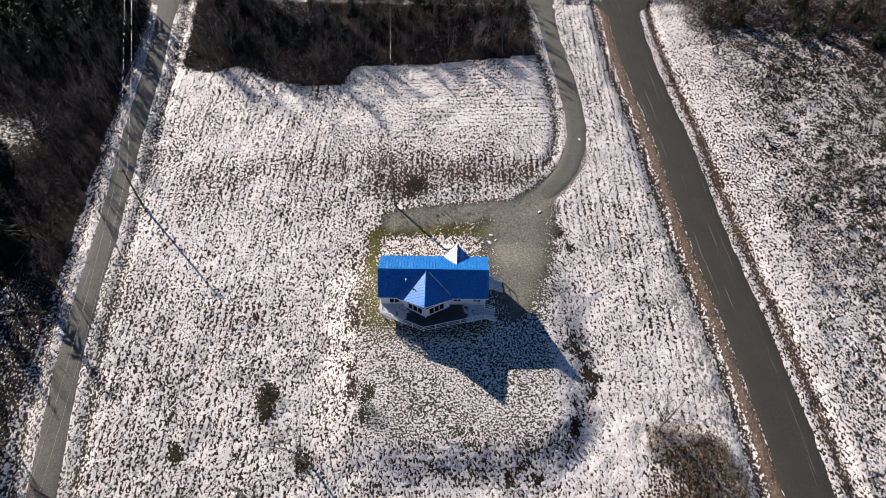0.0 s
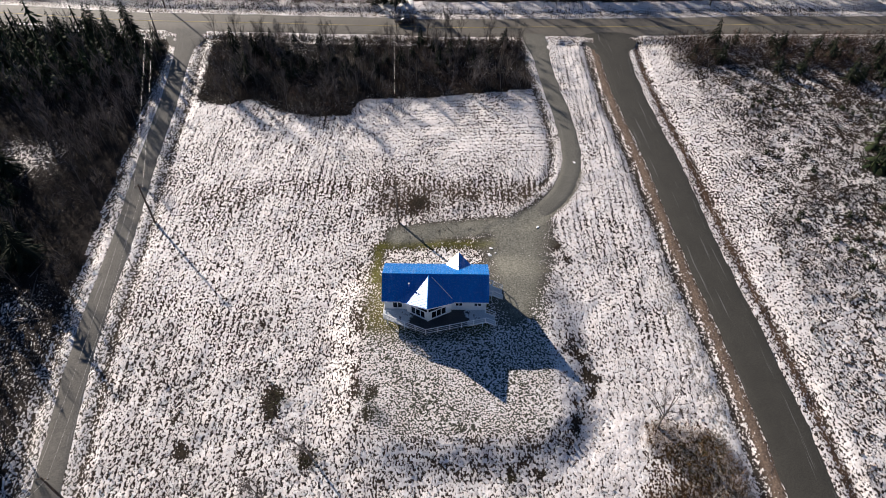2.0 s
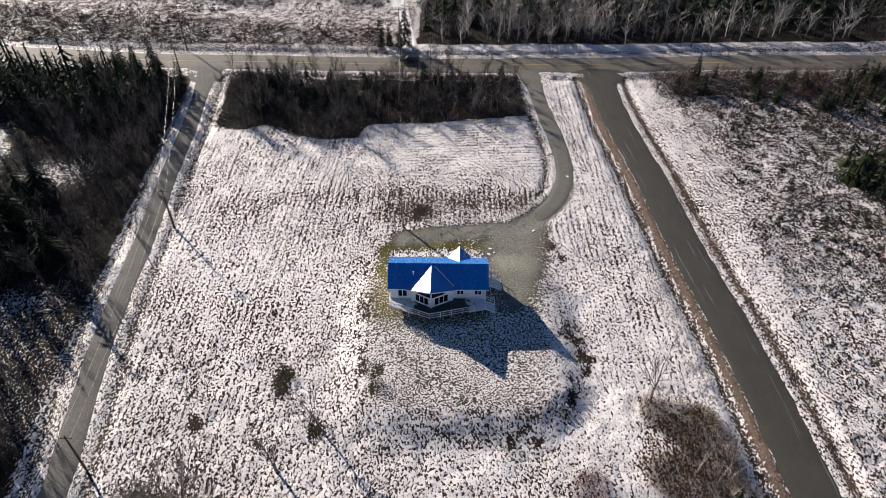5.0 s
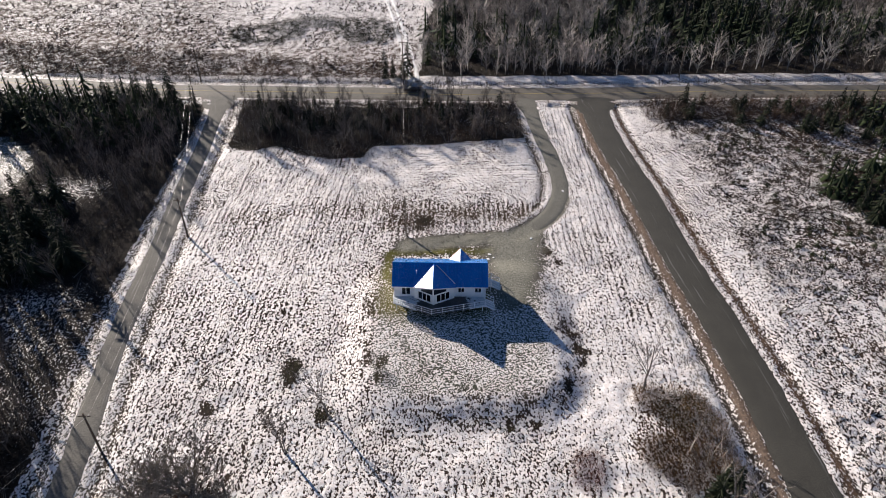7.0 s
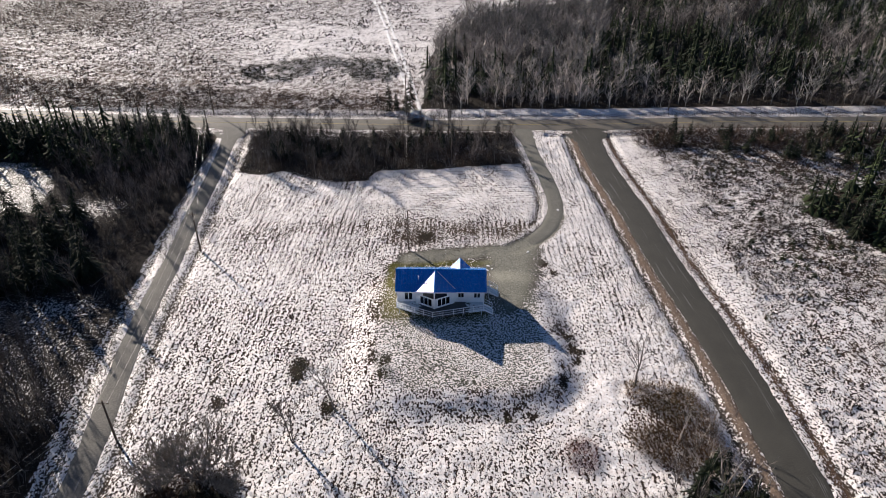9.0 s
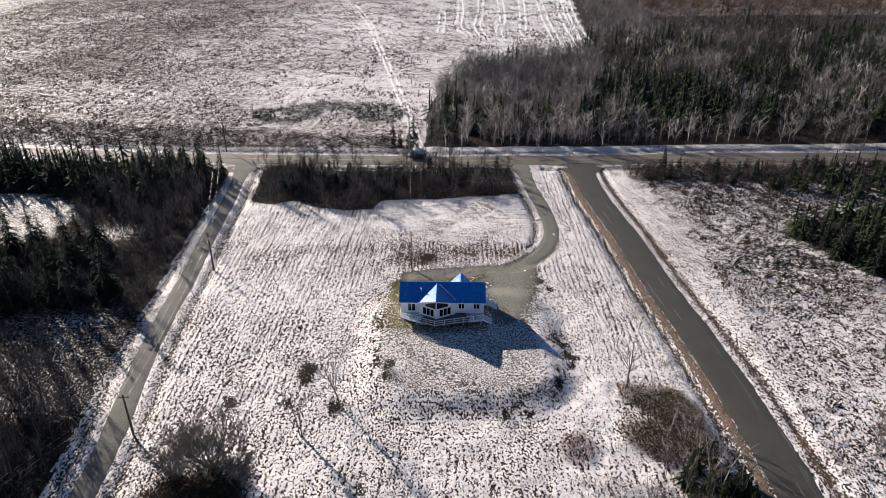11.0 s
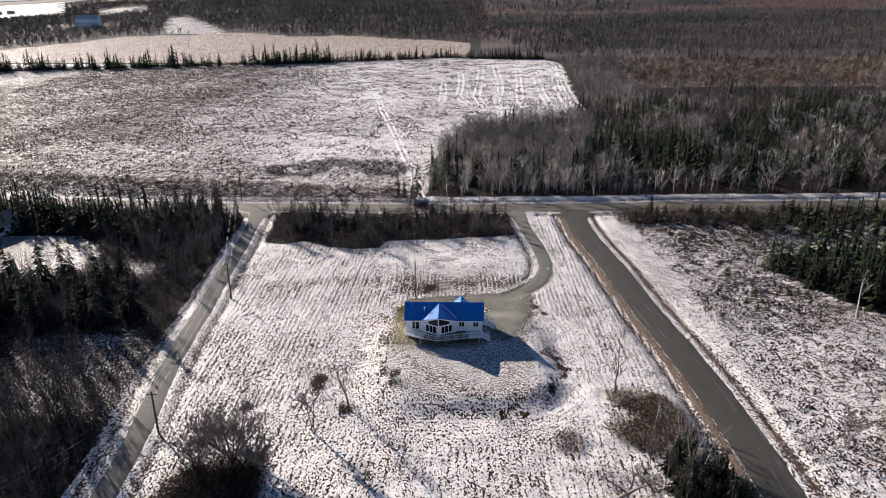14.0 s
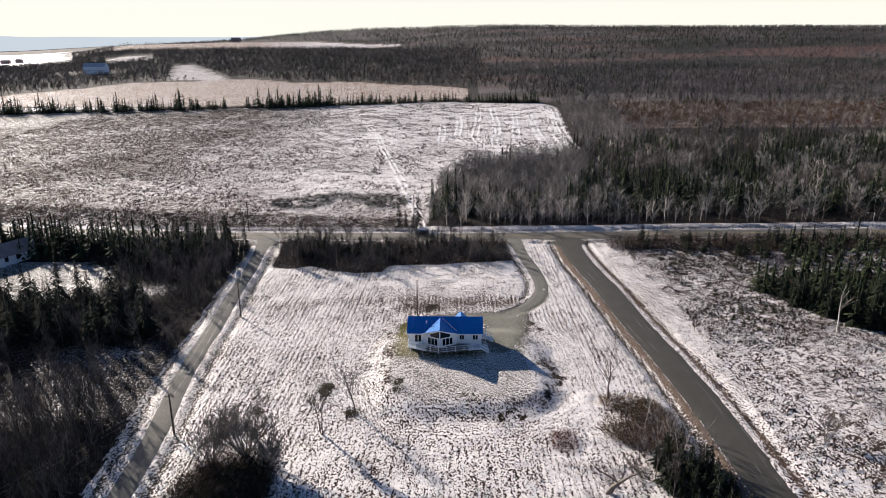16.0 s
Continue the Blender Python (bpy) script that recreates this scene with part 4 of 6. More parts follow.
        part("prow_cheek", side, SIDING, h)
        part("roof_slope", prow_sheet(corner, tip, pk), ROOF, h, "prow roof of ribbed blue metal")
        fb = Build().beam(corner - Vector((0, 0, 0.12)), tip - Vector((0, 0, 0.12)), 0.03, 0.15)
        part("bargeboard", fb, WHITE, h)
    valley = Build().beam((-0.55, -0.35, 5.33), (2.3, -2.72, 3.64), 0.12, 0.04)
    part("valley_flashing", valley, WHITE, h, "pale frosted valley flashing")
    part("ridge_cap", Build().tube([pk + Vector((0, 0, 0.01)), tip + Vector((0, 0, 0.01))], [0.07, 0.07], 6), ROOF, h)
    # rear porch gable, smaller
    a, bt = Vector((3.05, 1.2, 4.70)), Vector((3.12, 4.75, 4.72))
    bl, br = Vector((1.25, 3.3, 3.6)), Vector((4.95, 3.3, 3.6))
    for c in (bl, br):
        part("roof_slope", prow_sheet(c, bt, a), ROOF, h, "rear porch roof of ribbed blue metal")
    pw = Build()
    for p, q in (((1.55, 3.05), (3.1, 4.05)), ((3.1, 4.05), (4.65, 3.05))):
        za, zc = (3.45, 4.55) if p[0] < 2 else (4.55, 3.45)
        pw.quad((*p, low), (*q, low), (*q, zc), (*p, za))
        pw.quad((p[0], p[1] - 0.15, za), (q[0], q[1] - 0.15, zc), (q[0], q[1] - 0.15, low), (p[0], p[1] - 0.15, low))
    part("porch_wall", pw, SIDING, h)
    # pipes on the roof
    v = Build().tube([(-3.6, -1.35, 4.3), (-3.6, -1.35, 5.05)], [0.06, 0.06], 8)
    v.tube([(-3.6, -1.35, 5.0), (-3.6, -1.35, 5.12)], [0.12, 0.12], 8)
    part("vent_pipe", v, WHITE, h, "white vent pipe")
    part("stove_pipe", Build().tube([(-2.3, -2.75, 3.9), (-2.3, -2.75, 4.75)], [0.07, 0.07], 8), BLACK, h, "short black stove pipe")
    part("meter_box", Build().box(-WALL_X - 0.32, -WALL_X - 0.01, -1.5, -0.6, 1.3, 2.1), STEEL, h, "grey outdoor unit on the wall")
    return h


house()


def deck():
    """The veranda round the prow, with its rail and the two stairs."""
    root = thing("deck", "grey wooden veranda on posts with a white railing and steps", "deck", pose(0, 0, 0, 0, 0, -1.0))
    edge = [(-7.0, -2.62), (-7.05, -4.2), (-1.2, -6.75), (6.82, -4.72), (6.85, -2.62)]
    z = FLOOR - 0.03
    slab = Build().prism([edge[4], edge[3], edge[2], edge[1], edge[0]][::-1], z - 0.2, z - 0.045)
    part("platform", slab, DECK, root)
    y = -6.7
    while y < -2.7:
        xs = [-7.0, 6.8]
        if y < -4.2:
            xs[0] = -7.05 + (y + 4.2) / (-2.55) * 5.85
        if y < -4.72:
            xs[1] = 6.82 + (y + 4.72) / (-2.03) * -8.02
        if xs[1] - xs[0] > 0.3:
            part("board", Build().box(xs[0] + 0.03, xs[1] - 0.03, y - 0.065, y + 0.065, z - 0.045, z + 0.004 * ((int(y * 7) % 3) - 1)), DECK, root)
        y += 0.142

    def rail(a, c, name="railing", lift=(0, 0)):
        a, c = Vector((*a, z + lift[0])), Vector((*c, z + lift[1]))
        r = part(name, Build().beam(a + Vector((0, 0, 0.98)), c + Vector((0, 0, 0.98)), 0.10, 0.05), WHITE, root, "white railing")
        part("lower_rail", Build().beam(a + Vector((0, 0, 0.14)), c + Vector((0, 0, 0.14)), 0.05, 0.07), WHITE, r)
        part("middle_rail", Build().beam(a + Vector((0, 0, 0.56)), c + Vector((0, 0, 0.56)), 0.03, 0.04), WHITE, r)
        n = max(1, round((c - a).length / 1.75))
        for i in range(n + 1):
            p = a.lerp(c, i / n)
            part("rail_post", Build().box(p.x - 0.05, p.x + 0.05, p.y - 0.05, p.y + 0.05, p.z - 0.15, p.z + 1.03), WHITE, r)
        bal = Build()
        m = max(2, int((c - a).length / 0.16))
        for i in range(1, m):
            p = a.lerp(c, i / m)
            bal.beam(p + Vector((0, 0, 0.14)), p + Vector((0, 0, 0.96)), 0.016, 0.016, (1, 0, 0))
        tagged(part("balusters", bal, STEEL, r), kind="stuff")
        return r

    rail(edge[0], edge[1])
    rail(edge[1], edge[2])
    rail(edge[2], edge[3])
    for x, y in ((-6.6, -4.1), (-4.2, -5.2), (-1.2, -6.5), (1.3, -5.9), (3.8, -5.25), (6.5, -4.6), (-6.6, -2.9), (6.5, -2.9), (-3, -4.6), (2, -4.6)):
        part("support_post", Build().box(x - 0.07, x + 0.07, y - 0.07, y + 0.07, -0.8, z - 0.2), DECK, root)

    def stairs(x, y0, y1, top, n):
        s = part("stair_stringer", Build().beam((x, y0 + 0.04, top - 0.1), (x + n * 0.28, y0 + 0.04, top - n * 0.18), 0.05, 0.24), WHITE, root)
        part("stair_stringer", Build().beam((x, y1 - 0.04, top - 0.1), (x + n * 0.28, y1 - 0.04, top - n * 0.18), 0.05, 0.24), WHITE, root)
        for i in range(n):
            part("tread", Build().box(x + i * 0.28, x + i * 0.28 + 0.27, y0, y1, top - (i + 1) * 0.18, top - (i + 1) * 0.18 + 0.04), DECK, s)
        for y in (y0, y1):
            for q in (0.98, 0.5):
                part("hand_rail", Build().beam((x, y, top + q), (x + n * 0.28, y, top - n * 0.18 + q), 0.06, 0.06), WHITE, s)
            for i in (0, n):
                part("rail_post", Build().box(x + i * 0.28 - 0.05, x + i * 0.28 + 0.05, y - 0.05, y + 0.05, top - i * 0.18 - (0.2 if i == 0 else 0.1), top - i * 0.18 + 1.0), WHITE, s)

    stairs(6.85, -4.6, -3.0, z, 5)
    # side landing
    part("landing", Build().box(7.05, 8.0, -0.1, 1.9, z - 0.14, z), DECK, root)
    for x, y in ((7.85, 0.0), (7.85, 1.8)):
        part("support_post", Build().box(x - 0.06, x + 0.06, y - 0.06, y + 0.06, -0.5, z - 0.14), DECK, root)
    stairs(8.0, 0.0, 1.7, z, 5)
    rail((7.1, -0.05), (7.98, -0.05))
    rail((7.1, 1.85), (7.98, 1.85))


deck()

# ---- poles, wires, a car ----


def pole(x, y, top, base=None, arm=True, name="utility_pole", lean=0.0):
    z0 = land_at(x, y) - 0.3 if base is None else base
    root = thing(name, "weathered brown wooden utility pole", "pole", pose(x, y, z0), "utility poles")
    hgt = top - z0
    part("shaft", Build().tube([(0, 0, 0), (lean * 0.5, 0, hgt * 0.5), (lean, 0, hgt)], [0.17, 0.145, 0.11], 8), WOODPOLE, root)
    if arm:
        part("crossarm", Build().box(lean - 0.75, lean + 0.75, -0.06, 0.06, hgt - 0.55, hgt - 0.43), WOODPOLE, root)
        for dx in (-0.65, 0.65):
            part("insulator", Build().tube([(lean + dx, 0, hgt - 0.43), (lean + dx, 0, hgt - 0.25)], [0.05, 0.035], 6), STEEL, root)
    return Vector((x + lean, y, top - 0.25))


TOPS = [pole(-58.5, 68.5, 7.2), pole(-45.3, 17.0, 6.45), pole(-43.0, -28.0, 4.5), pole(-67, -66, 3.2)]
HOUSE_POLE = pole(-6.1, 16.4, 7.1, arm=False)
ROAD_POLES = [pole(-150, 98, 9.0), pole(-62, 84.5, 8.6), pole(-9.5, 82.0, 10.5), pole(60, 80.5, 9.8), pole(116, 79.0, 10.5)]


def wire(a, b, sag, off=(0, 0)):
    o = Vector((off[0], off[1], 0))
    pts = [Vector(a).lerp(Vector(b), i / 14) + o - Vector((0, 0, sag * 4 * (i / 14) * (1 - i / 14))) for i in range(15)]
    bd = Build().tube(pts, [0.007] * 15, 3)
    ob = part("overhead_wire", bd, WIRE)
    tagged(ob, "thin grey overhead wire between poles", "wire", "overhead wires")


for a, b in zip(TOPS, TOPS[1:]):
    for dx in (-0.65, 0.65):
        wire(a, b, 0.9, (dx, 0))
for a, b in zip(ROAD_POLES, ROAD_POLES[1:]):
    wire(a, b, 1.0)
wire(ROAD_POLES[2], HOUSE_POLE, 0.8)
wire(HOUSE_POLE, (-5.2, 3.4, 3.7), 0.3)


def street_lamp(x, y, hgt):
    root = thing("street_lamp", "pale street lamp pole with a short arm", "lamp", pose(x, y, land_at(x, y) - 0.2))
    part("pole", Build().tube([(0, 0, 0), (0.05, 0, hgt)], [0.13, 0.09], 8), plain("pale_pole", (0.45, 0.42, 0.38), 0.8), root)
    part("arm", Build().tube([(0, 0, hgt - 0.6), (-0.8, 0, hgt - 0.25), (-1.6, 0, hgt - 0.2)], [0.04, 0.035, 0.03], 6), STEEL, root)
    part("lamp_head", Build().box(-2.1, -1.5, -0.12, 0.12, hgt - 0.28, hgt - 0.12), STEEL, root)


street_lamp(121, 63, 8.5)


def car(m):
    """A dark hatchback, its nose along +x."""
    root = thing("car", "dark grey estate car standing on the main road", "car", m)
    paint = plain("dark_car_paint", (0.03, 0.032, 0.04), 0.25, 0.3, spread=0.1)
    prof = [(-2.15, 0.35), (-2.2, 0.8), (-2.05, 1.0), (-1.75, 1.45), (0.3, 1.5), (1.0, 1.02), (2.0, 0.9), (2.2, 0.7), (2.15, 0.35)]
    bd = bmesh.new()
    rings = []
    for yy, k in ((-0.88, 0.93), (-0.8, 1.0), (0.8, 1.0), (0.88, 0.93)):
        rings.append([bd.verts.new((x * k, yy * (1 if z < 1.1 else 0.82), z if z > 0.4 else z)) for x, z in prof])
    for r0, r1 in zip(rings, rings[1:]):
        for i in range(len(prof)):
            j = (i + 1) % len(prof)
            bd.faces.new((r0[i], r0[j], r1[j], r1[i]))
    bd.faces.new(rings[0][::-1])
    bd.faces.new(rings[-1])
    bmesh.ops.recalc_face_normals(bd, faces=bd.faces)
    me = bpy.data.meshes.new("body")
    bd.to_mesh(me)
    bd.free()
    me.materials.append(paint)
    part("body", me, paint, root)
    for s in (-1, 1):
        part("side_window", Build().slab([(-1.55, s * 0.80, 1.08), (0.75, s * 0.80, 1.08), (0.25, s * 0.735, 1.42), (-1.5, s * 0.735, 1.42)], 0.03), GLASS, root)
        for x in (-1.35, 1.35):
            t = Build().tube([(x, s * 0.72, 0.32), (x, s * 0.93, 0.32)], [0.32, 0.32], 14)
            w = part("wheel", t, BLACK, root)
            part("rim", Build().tube([(x, s * 0.9, 0.32), (x, s * 0.94, 0.32)], [0.2, 0.19], 10), STEEL, w)
        part("headlight", Build().box(2.0, 2.16, s * 0.6 - 0.17, s * 0.6 + 0.17, 0.66, 0.8), STEEL, root)
        part("tail_light", Build().box(-2.17, -2.0, s * 0.66 - 0.12, s * 0.66 + 0.12, 0.78, 1.0), plain("red_lens", (0.25, 0.01, 0.01), 0.2), root)
    part("windscreen", Build().slab([(0.36, -0.6, 1.48), (0.36, 0.6, 1.48), (0.98, 0.7, 1.05), (0.98, -0.7, 1.05)], 0.02), GLASS, root)


car(pose(-7.0, 75.8, land_at(-7, 75.8) + 0.10, 0, 0, 176))

# ---- trees ----


def grow(rng, height, r0, levels, spread=0.55, stems=1, twigs=5, bend=0.12, thin=0.012, start=0.3):
    """Limbs of a bare tree: a Build for the trunk and one for the branches."""
    trunk, crown = Build(), Build()

    def limb(p, d, length, r, lev, target):
        n = 4 if lev == 0 else 3
        pts, rad = [p], [r]
        q, dd = p, d
        for i in range(n):
            dd = (dd + Vector(rng.uniform(-bend, bend, 3)) + Vector((0, 0, 0.05 * lev))).normalized()
            q = q + dd * (length / n)
            pts.append(q)
            rad.append(max(thin, r * (1 - 0.75 * (i + 1) / n)))
        target.tube(pts, rad, 5 if lev == 0 else 3, cap=False)
        if lev >= levels:
            return
        k = twigs + (3 if lev == 0 else 0)
        for i in range(k):
            f = rng.uniform(start if lev == 0 else 0.2, 1.0)
            j = min(int(f * n), n - 1)
            base = pts[j].lerp(pts[j + 1], f * n - j)
            a = rng.uniform(0, 2 * math.pi)
            side = Vector((math.cos(a), math.sin(a), rng.uniform(0.1, 0.7)))
            nd = (dd * (1 - spread) + side * spread).normalized()
            limb(base, nd, length * rng.uniform(0.35, 0.6) * (1.15 - 0.5 * f), max(thin, rad[j] * 0.5), lev + 1, crown)

    for s in range(stems):
        a = rng.uniform(0, 6.28)
        lean = 0.0 if stems == 1 else rng.uniform(0.05, 0.16) if stems == 2 else rng.uniform(0.2, 0.85)
        d = Vector((math.cos(a) * lean, math.sin(a) * lean, 1)).normalized()
        off = Vector((math.cos(a), math.sin(a), 0)) * (0 if stems == 1 else 0.2)
        limb(off, d, height * (rng.uniform(0.8, 1.0)), r0, 0, trunk)
    return trunk, crown


def spruce(rng, height, width, tiers=11, fronds=9, fingers=0):
    """Trunk and drooping fronds of a spruce. fingers: side shoots along each frond."""
    trunk, crown = Build(), Build()
    trunk.tube([(0, 0, -0.2), (0, 0, height * 0.97)], [height * 0.016 + 0.03, 0.015], 5, cap=False)
    small = min(1, height / 4)
    for t in range(tiers):
        f = t / (tiers - 1)
        z = height * (0.08 + 0.88 * f)
        r = width * (1 - f) ** 0.85 * rng.uniform(0.55, 1.3) + 0.12 * small
        n = max(4, int(fronds * (1 - 0.5 * f)))
        for k in range(n):
            if rng.rand() < 0.12:
                continue
            a = 2 * math.pi * (k + rng.uniform(-0.4, 0.4)) / n + t * 0.7
            rr = r * rng.uniform(0.45, 1.3)
            c, s = math.cos(a), math.sin(a)
            wd = (rr * rng.uniform(0.2, 0.34) + 0.05 * small) * (0.45 if fingers > 3 else 0.7 if fingers else 1.1)
            zk = z + rng.uniform(-0.5, 0.5) * height / tiers
            z0, z1, z2 = zk + 0.12 * rr, zk - 0.10 * rr, zk - rng.uniform(0.25, 0.5) * rr
            m = 0.55
            p0 = (0.02 * c, 0.02 * s, z0)
            pl = (m * rr * c - wd * s, m * rr * s + wd * c, z1 - 0.1 * small)
            pm = (m * rr * c, m * rr * s, z1 + 0.06 * small)
            pr = (m * rr * c + wd * s, m * rr * s - wd * c, z1 - 0.1 * small)
            pt = (rr * c, rr * s, z2)
            b0 = len(crown.v)
            crown.v += [p0, pl, pm, pr, pt]
            crown.f += [(b0, b0 + 1, b0 + 2), (b0, b0 + 2, b0 + 3), (b0 + 1, b0 + 4, b0 + 2), (b0 + 2, b0 + 4, b0 + 3)]
            for q in range(fingers):
                u = rng.uniform(0.25, 0.95)
                side = 1 if q % 2 else -1
                root = Vector(p0).lerp(Vector(pm), u / m) if u < m else Vector(pm).lerp(Vector(pt), (u - m) / (1 - m))
                ln = rr * rng.uniform(0.16, 0.36) * (1.15 - u)
                tip = root + Vector((c * ln * 0.8 - side * s * ln, s * ln * 0.8 + side * c * ln, -ln * rng.uniform(0.2, 0.7)))
                sliver(crown, root, tip, ln * 0.16 + 0.012 * small, (0, 0, 1))
    return trunk, crown


def blade(b, p, e, w):
    """A thin tapering twig."""
    p, e = Vector(p), Vector(e)
    s = (e - p).cross(Vector((0.3, 0.5, 1))).normalized() * w
    u = (e - p).cross(s).normalized() * w
    n = len(b.v)
    b.v += [tuple(p + s), tuple(p - s * 0.5 + u), tuple(p - s * 0.5 - u), tuple(e)]
    b.f += [(n, n + 1, n + 3), (n + 1, n + 2, n + 3), (n + 2, n, n + 3)]


def sliver(b, p, e, w, turn):
    """A twig too fine to show its roundness: one long tapering face."""
    p, e = Vector(p), Vector(e)
    s = (e - p).cross(Vector(turn))
    s = s.normalized() * w if s.length > 1e-6 else Vector((w, 0, 0))
    n = len(b.v)
    b.v += [tuple(p + s), tuple(p - s), tuple(e)]
    b.f.append((n, n + 1, n + 2))


def bush(rng, height, width, stems=16, forks=6, thick=0.022):
    """Arching stems with twigs that spread every way, under a rounded top."""
    b = Build()
    for s in range(stems):
        a, lean = rng.uniform(0, 6.28), rng.uniform(0.05, 1.0) ** 0.7
        p = Vector((math.cos(a), math.sin(a), 0)) * rng.uniform(0, 0.3 * width)
        rise = height * (1.0 - 0.55 * lean * lean) * rng.uniform(0.6, 1.05)
        e = p + Vector((math.cos(a) * lean * width * 0.75, math.sin(a) * lean * width * 0.75, rise))
        knee = p.lerp(e, 0.5) + Vector((0, 0, 0.12 * height)) + Vector(rng.uniform(-0.1, 0.1, 3))
        sliver(b, p - Vector((0, 0, 0.1)), knee, thick * 1.2, rng.uniform(-1, 1, 3))
        sliver(b, p.lerp(knee, 0.6), e, thick * 0.9, rng.uniform(-1, 1, 3))
        for k in range(forks):
            f = rng.uniform(0.3, 1.0)
            g = p.lerp(knee, f * 2) if f < 0.5 else knee.lerp(e, f * 2 - 1)
            d = Vector(rng.uniform(-1, 1, 3)) + Vector((math.cos(a), math.sin(a), 0.5)) * 0.5
            sliver(b, g, g + d.normalized() * height * rng.uniform(0.14, 0.34), thick * 0.75, rng.uniform(-1, 1, 3))
    return b


def merged(name, b, placements, material, rng):
    """One big mesh from copies of several Builds at (kind, x, y, z, size, height factor)."""
    cache = []
    for q in b:
        tri = [(f[0], f[k], f[k + 1]) for f in q.f for k in range(1, len(f) - 1)]
        cache.append((np.array(q.v), np.array(tri, np.int32)))
    vs, fs, n0 = [], [], 0
    for kind, x, y, z, s, hz in placements:
        v, f = cache[kind]
        a = rng.uniform(0, 6.28)
        c, sn = math.cos(a) * s, math.sin(a) * s
        vs.append(np.stack([v[:, 0] * c - v[:, 1] * sn + x, v[:, 0] * sn + v[:, 1] * c + y, v[:, 2] * s * hz + z], 1))
        fs.append(f + n0)
        n0 += len(v)
    v, f = np.concatenate(vs).astype(np.float32), np.concatenate(fs).astype(np.int32)
    me = bpy.data.meshes.new(name)
    me.vertices.add(len(v))
    me.vertices.foreach_set("co", v.ravel())
    me.loops.add(f.size)
    me.loops.foreach_set("vertex_index", f.ravel())
    me.polygons.add(len(f))
    me.polygons.foreach_set("loop_start", (np.arange(len(f)) * 3).astype(np.int32))
    me.update(calc_edges=True)
    me.materials.append(material)
    return me


def scatter(rng, poly, count, gap, keep=None):
    """Points in an outline, no two nearer than gap. keep: of two arrays, which to keep."""
    p = np.array(poly)
    c = rng.uniform(p.min(0), p.max(0), (count * 14, 2))
    ok = inside(c[:, 0], c[:, 1], poly)
    c = c[ok]
    if keep is not None and len(c):
        c = c[keep(c[:, 0], c[:, 1])]
    grid, out = {}, []
    for x, y in c.tolist():
        if len(out) >= count:
            break
        i0, j0 = int(x // gap), int(y // gap)
        if any((q[0] - x) ** 2 + (q[1] - y) ** 2 < gap * gap for i in (-1, 0, 1) for j in (-1, 0, 1) for q in grid.get((i0 + i, j0 + j), ())):
            continue
        grid.setdefault((i0, j0), []).append((x, y))
        out.append((x, y))
    if not out:
        return []
    o = np.array(out)
    return [(x, y, z) for (x, y), z in zip(out, (land(o[:, 0], o[:, 1]) - 0.1).tolist())]


rng = np.random.RandomState(11)


def tree_thing(name, label, trunk, crown, bark, leaf, category="tree", group=""):
    root = thing(name, label, category, None, group)
    part("trunk", trunk, bark, root)
    part("crown", crown, leaf, root)
    return root


def planted(protos, spots, low, high):
    """Copies of the prototypes at the spots; the prototypes take the first ones."""
    for i, (x, y, z) in enumerate(spots):
        s = rng.uniform(low, high)
        m = pose(x, y, z, rng.uniform(-3, 3), rng.uniform(-3, 3), rng.uniform(0, 360))
        if i < len(protos):
            protos[i].matrix_basis = m @ Matrix.Scale(s, 4)
        else:
            o = copy_thing(protos[i % len(protos)], m)
            o.scale = (s, s, s * rng.uniform(0.9, 1.1))


# single bare trees in the open
def lone(x, y, height, r0, stems, seed, bark=BARK, leaf=TWIG, label="bare grey tree standing alone in the field", levels=3, twigs=5, spread=0.5, name="bare_tree", start=0.3):
    r = np.random.RandomState(seed)
    t, c = grow(r, height, r0, levels, spread, stems, twigs, thin=0.018, start=start)
    o = tree_thing(name, label, t, c, bark, leaf)
    o.matrix_basis = pose(x, y, land_at(x, y) - 0.1)
    return o


lone(-14.8, -23.0, 9.0, 0.14, 1, 1, label="slim bare tree standing in the field")
lone(-19.5, -28.6, 7.2, 0.11, 2, 2, label="bare tree with two stems in the field")
lone(27.6, -19.4, 9.5, 0.17, 1, 3)
gnarled = tree_thing("bare_tree", "old bare tree with a thick pale trunk and crooked limbs", *grow(np.random.RandomState(14), 7.2, 0.42, 3, 0.8, 1, 7, bend=0.34, thin=0.02, start=0.35), BARK, TWIG)
gnarled.matrix_basis = pose(22.1, -43.6, land_at(22.1, -43.6) - 0.1)
PALE_TWIG = plain("pale_grey_twigs", (0.20, 0.175, 0.15), 0.9, spread=0.4, scale=1.5)
lone(-29.8, -34.4, 8.6, 0.15, 12, 5, leaf=PALE_TWIG, label="wide bare tree with many stems", twigs=6)
lone(-34.2, -36.2, 6.8, 0.11, 9, 6, leaf=PALE_TWIG, label="wide bare tree with many stems", twigs=6)
lone(-26.6, -36.6, 5.6, 0.10, 8, 8, leaf=PALE_TWIG, label="wide bare tree with many stems", twigs=6)
lone(57.0, -33.0, 5.0, 0.06, 4, 9, leaf=PALE_TWIG, label="thin bare bush standing alone in the snowy scrub", twigs=5)
lone(78.4, 2.7, 8.5, 0.17, 1, 7, BIRCH, island("pale_birch_twigs", (0.42, 0.38, 0.33), (0.6, 0.55, 0.5)), "dead birch with a pale trunk", 2, 4, 0.5, "birch_tree", 0.6)

# ---- woods ----
def clear(x, y):
    return ~inside(x, y, CLEARING)


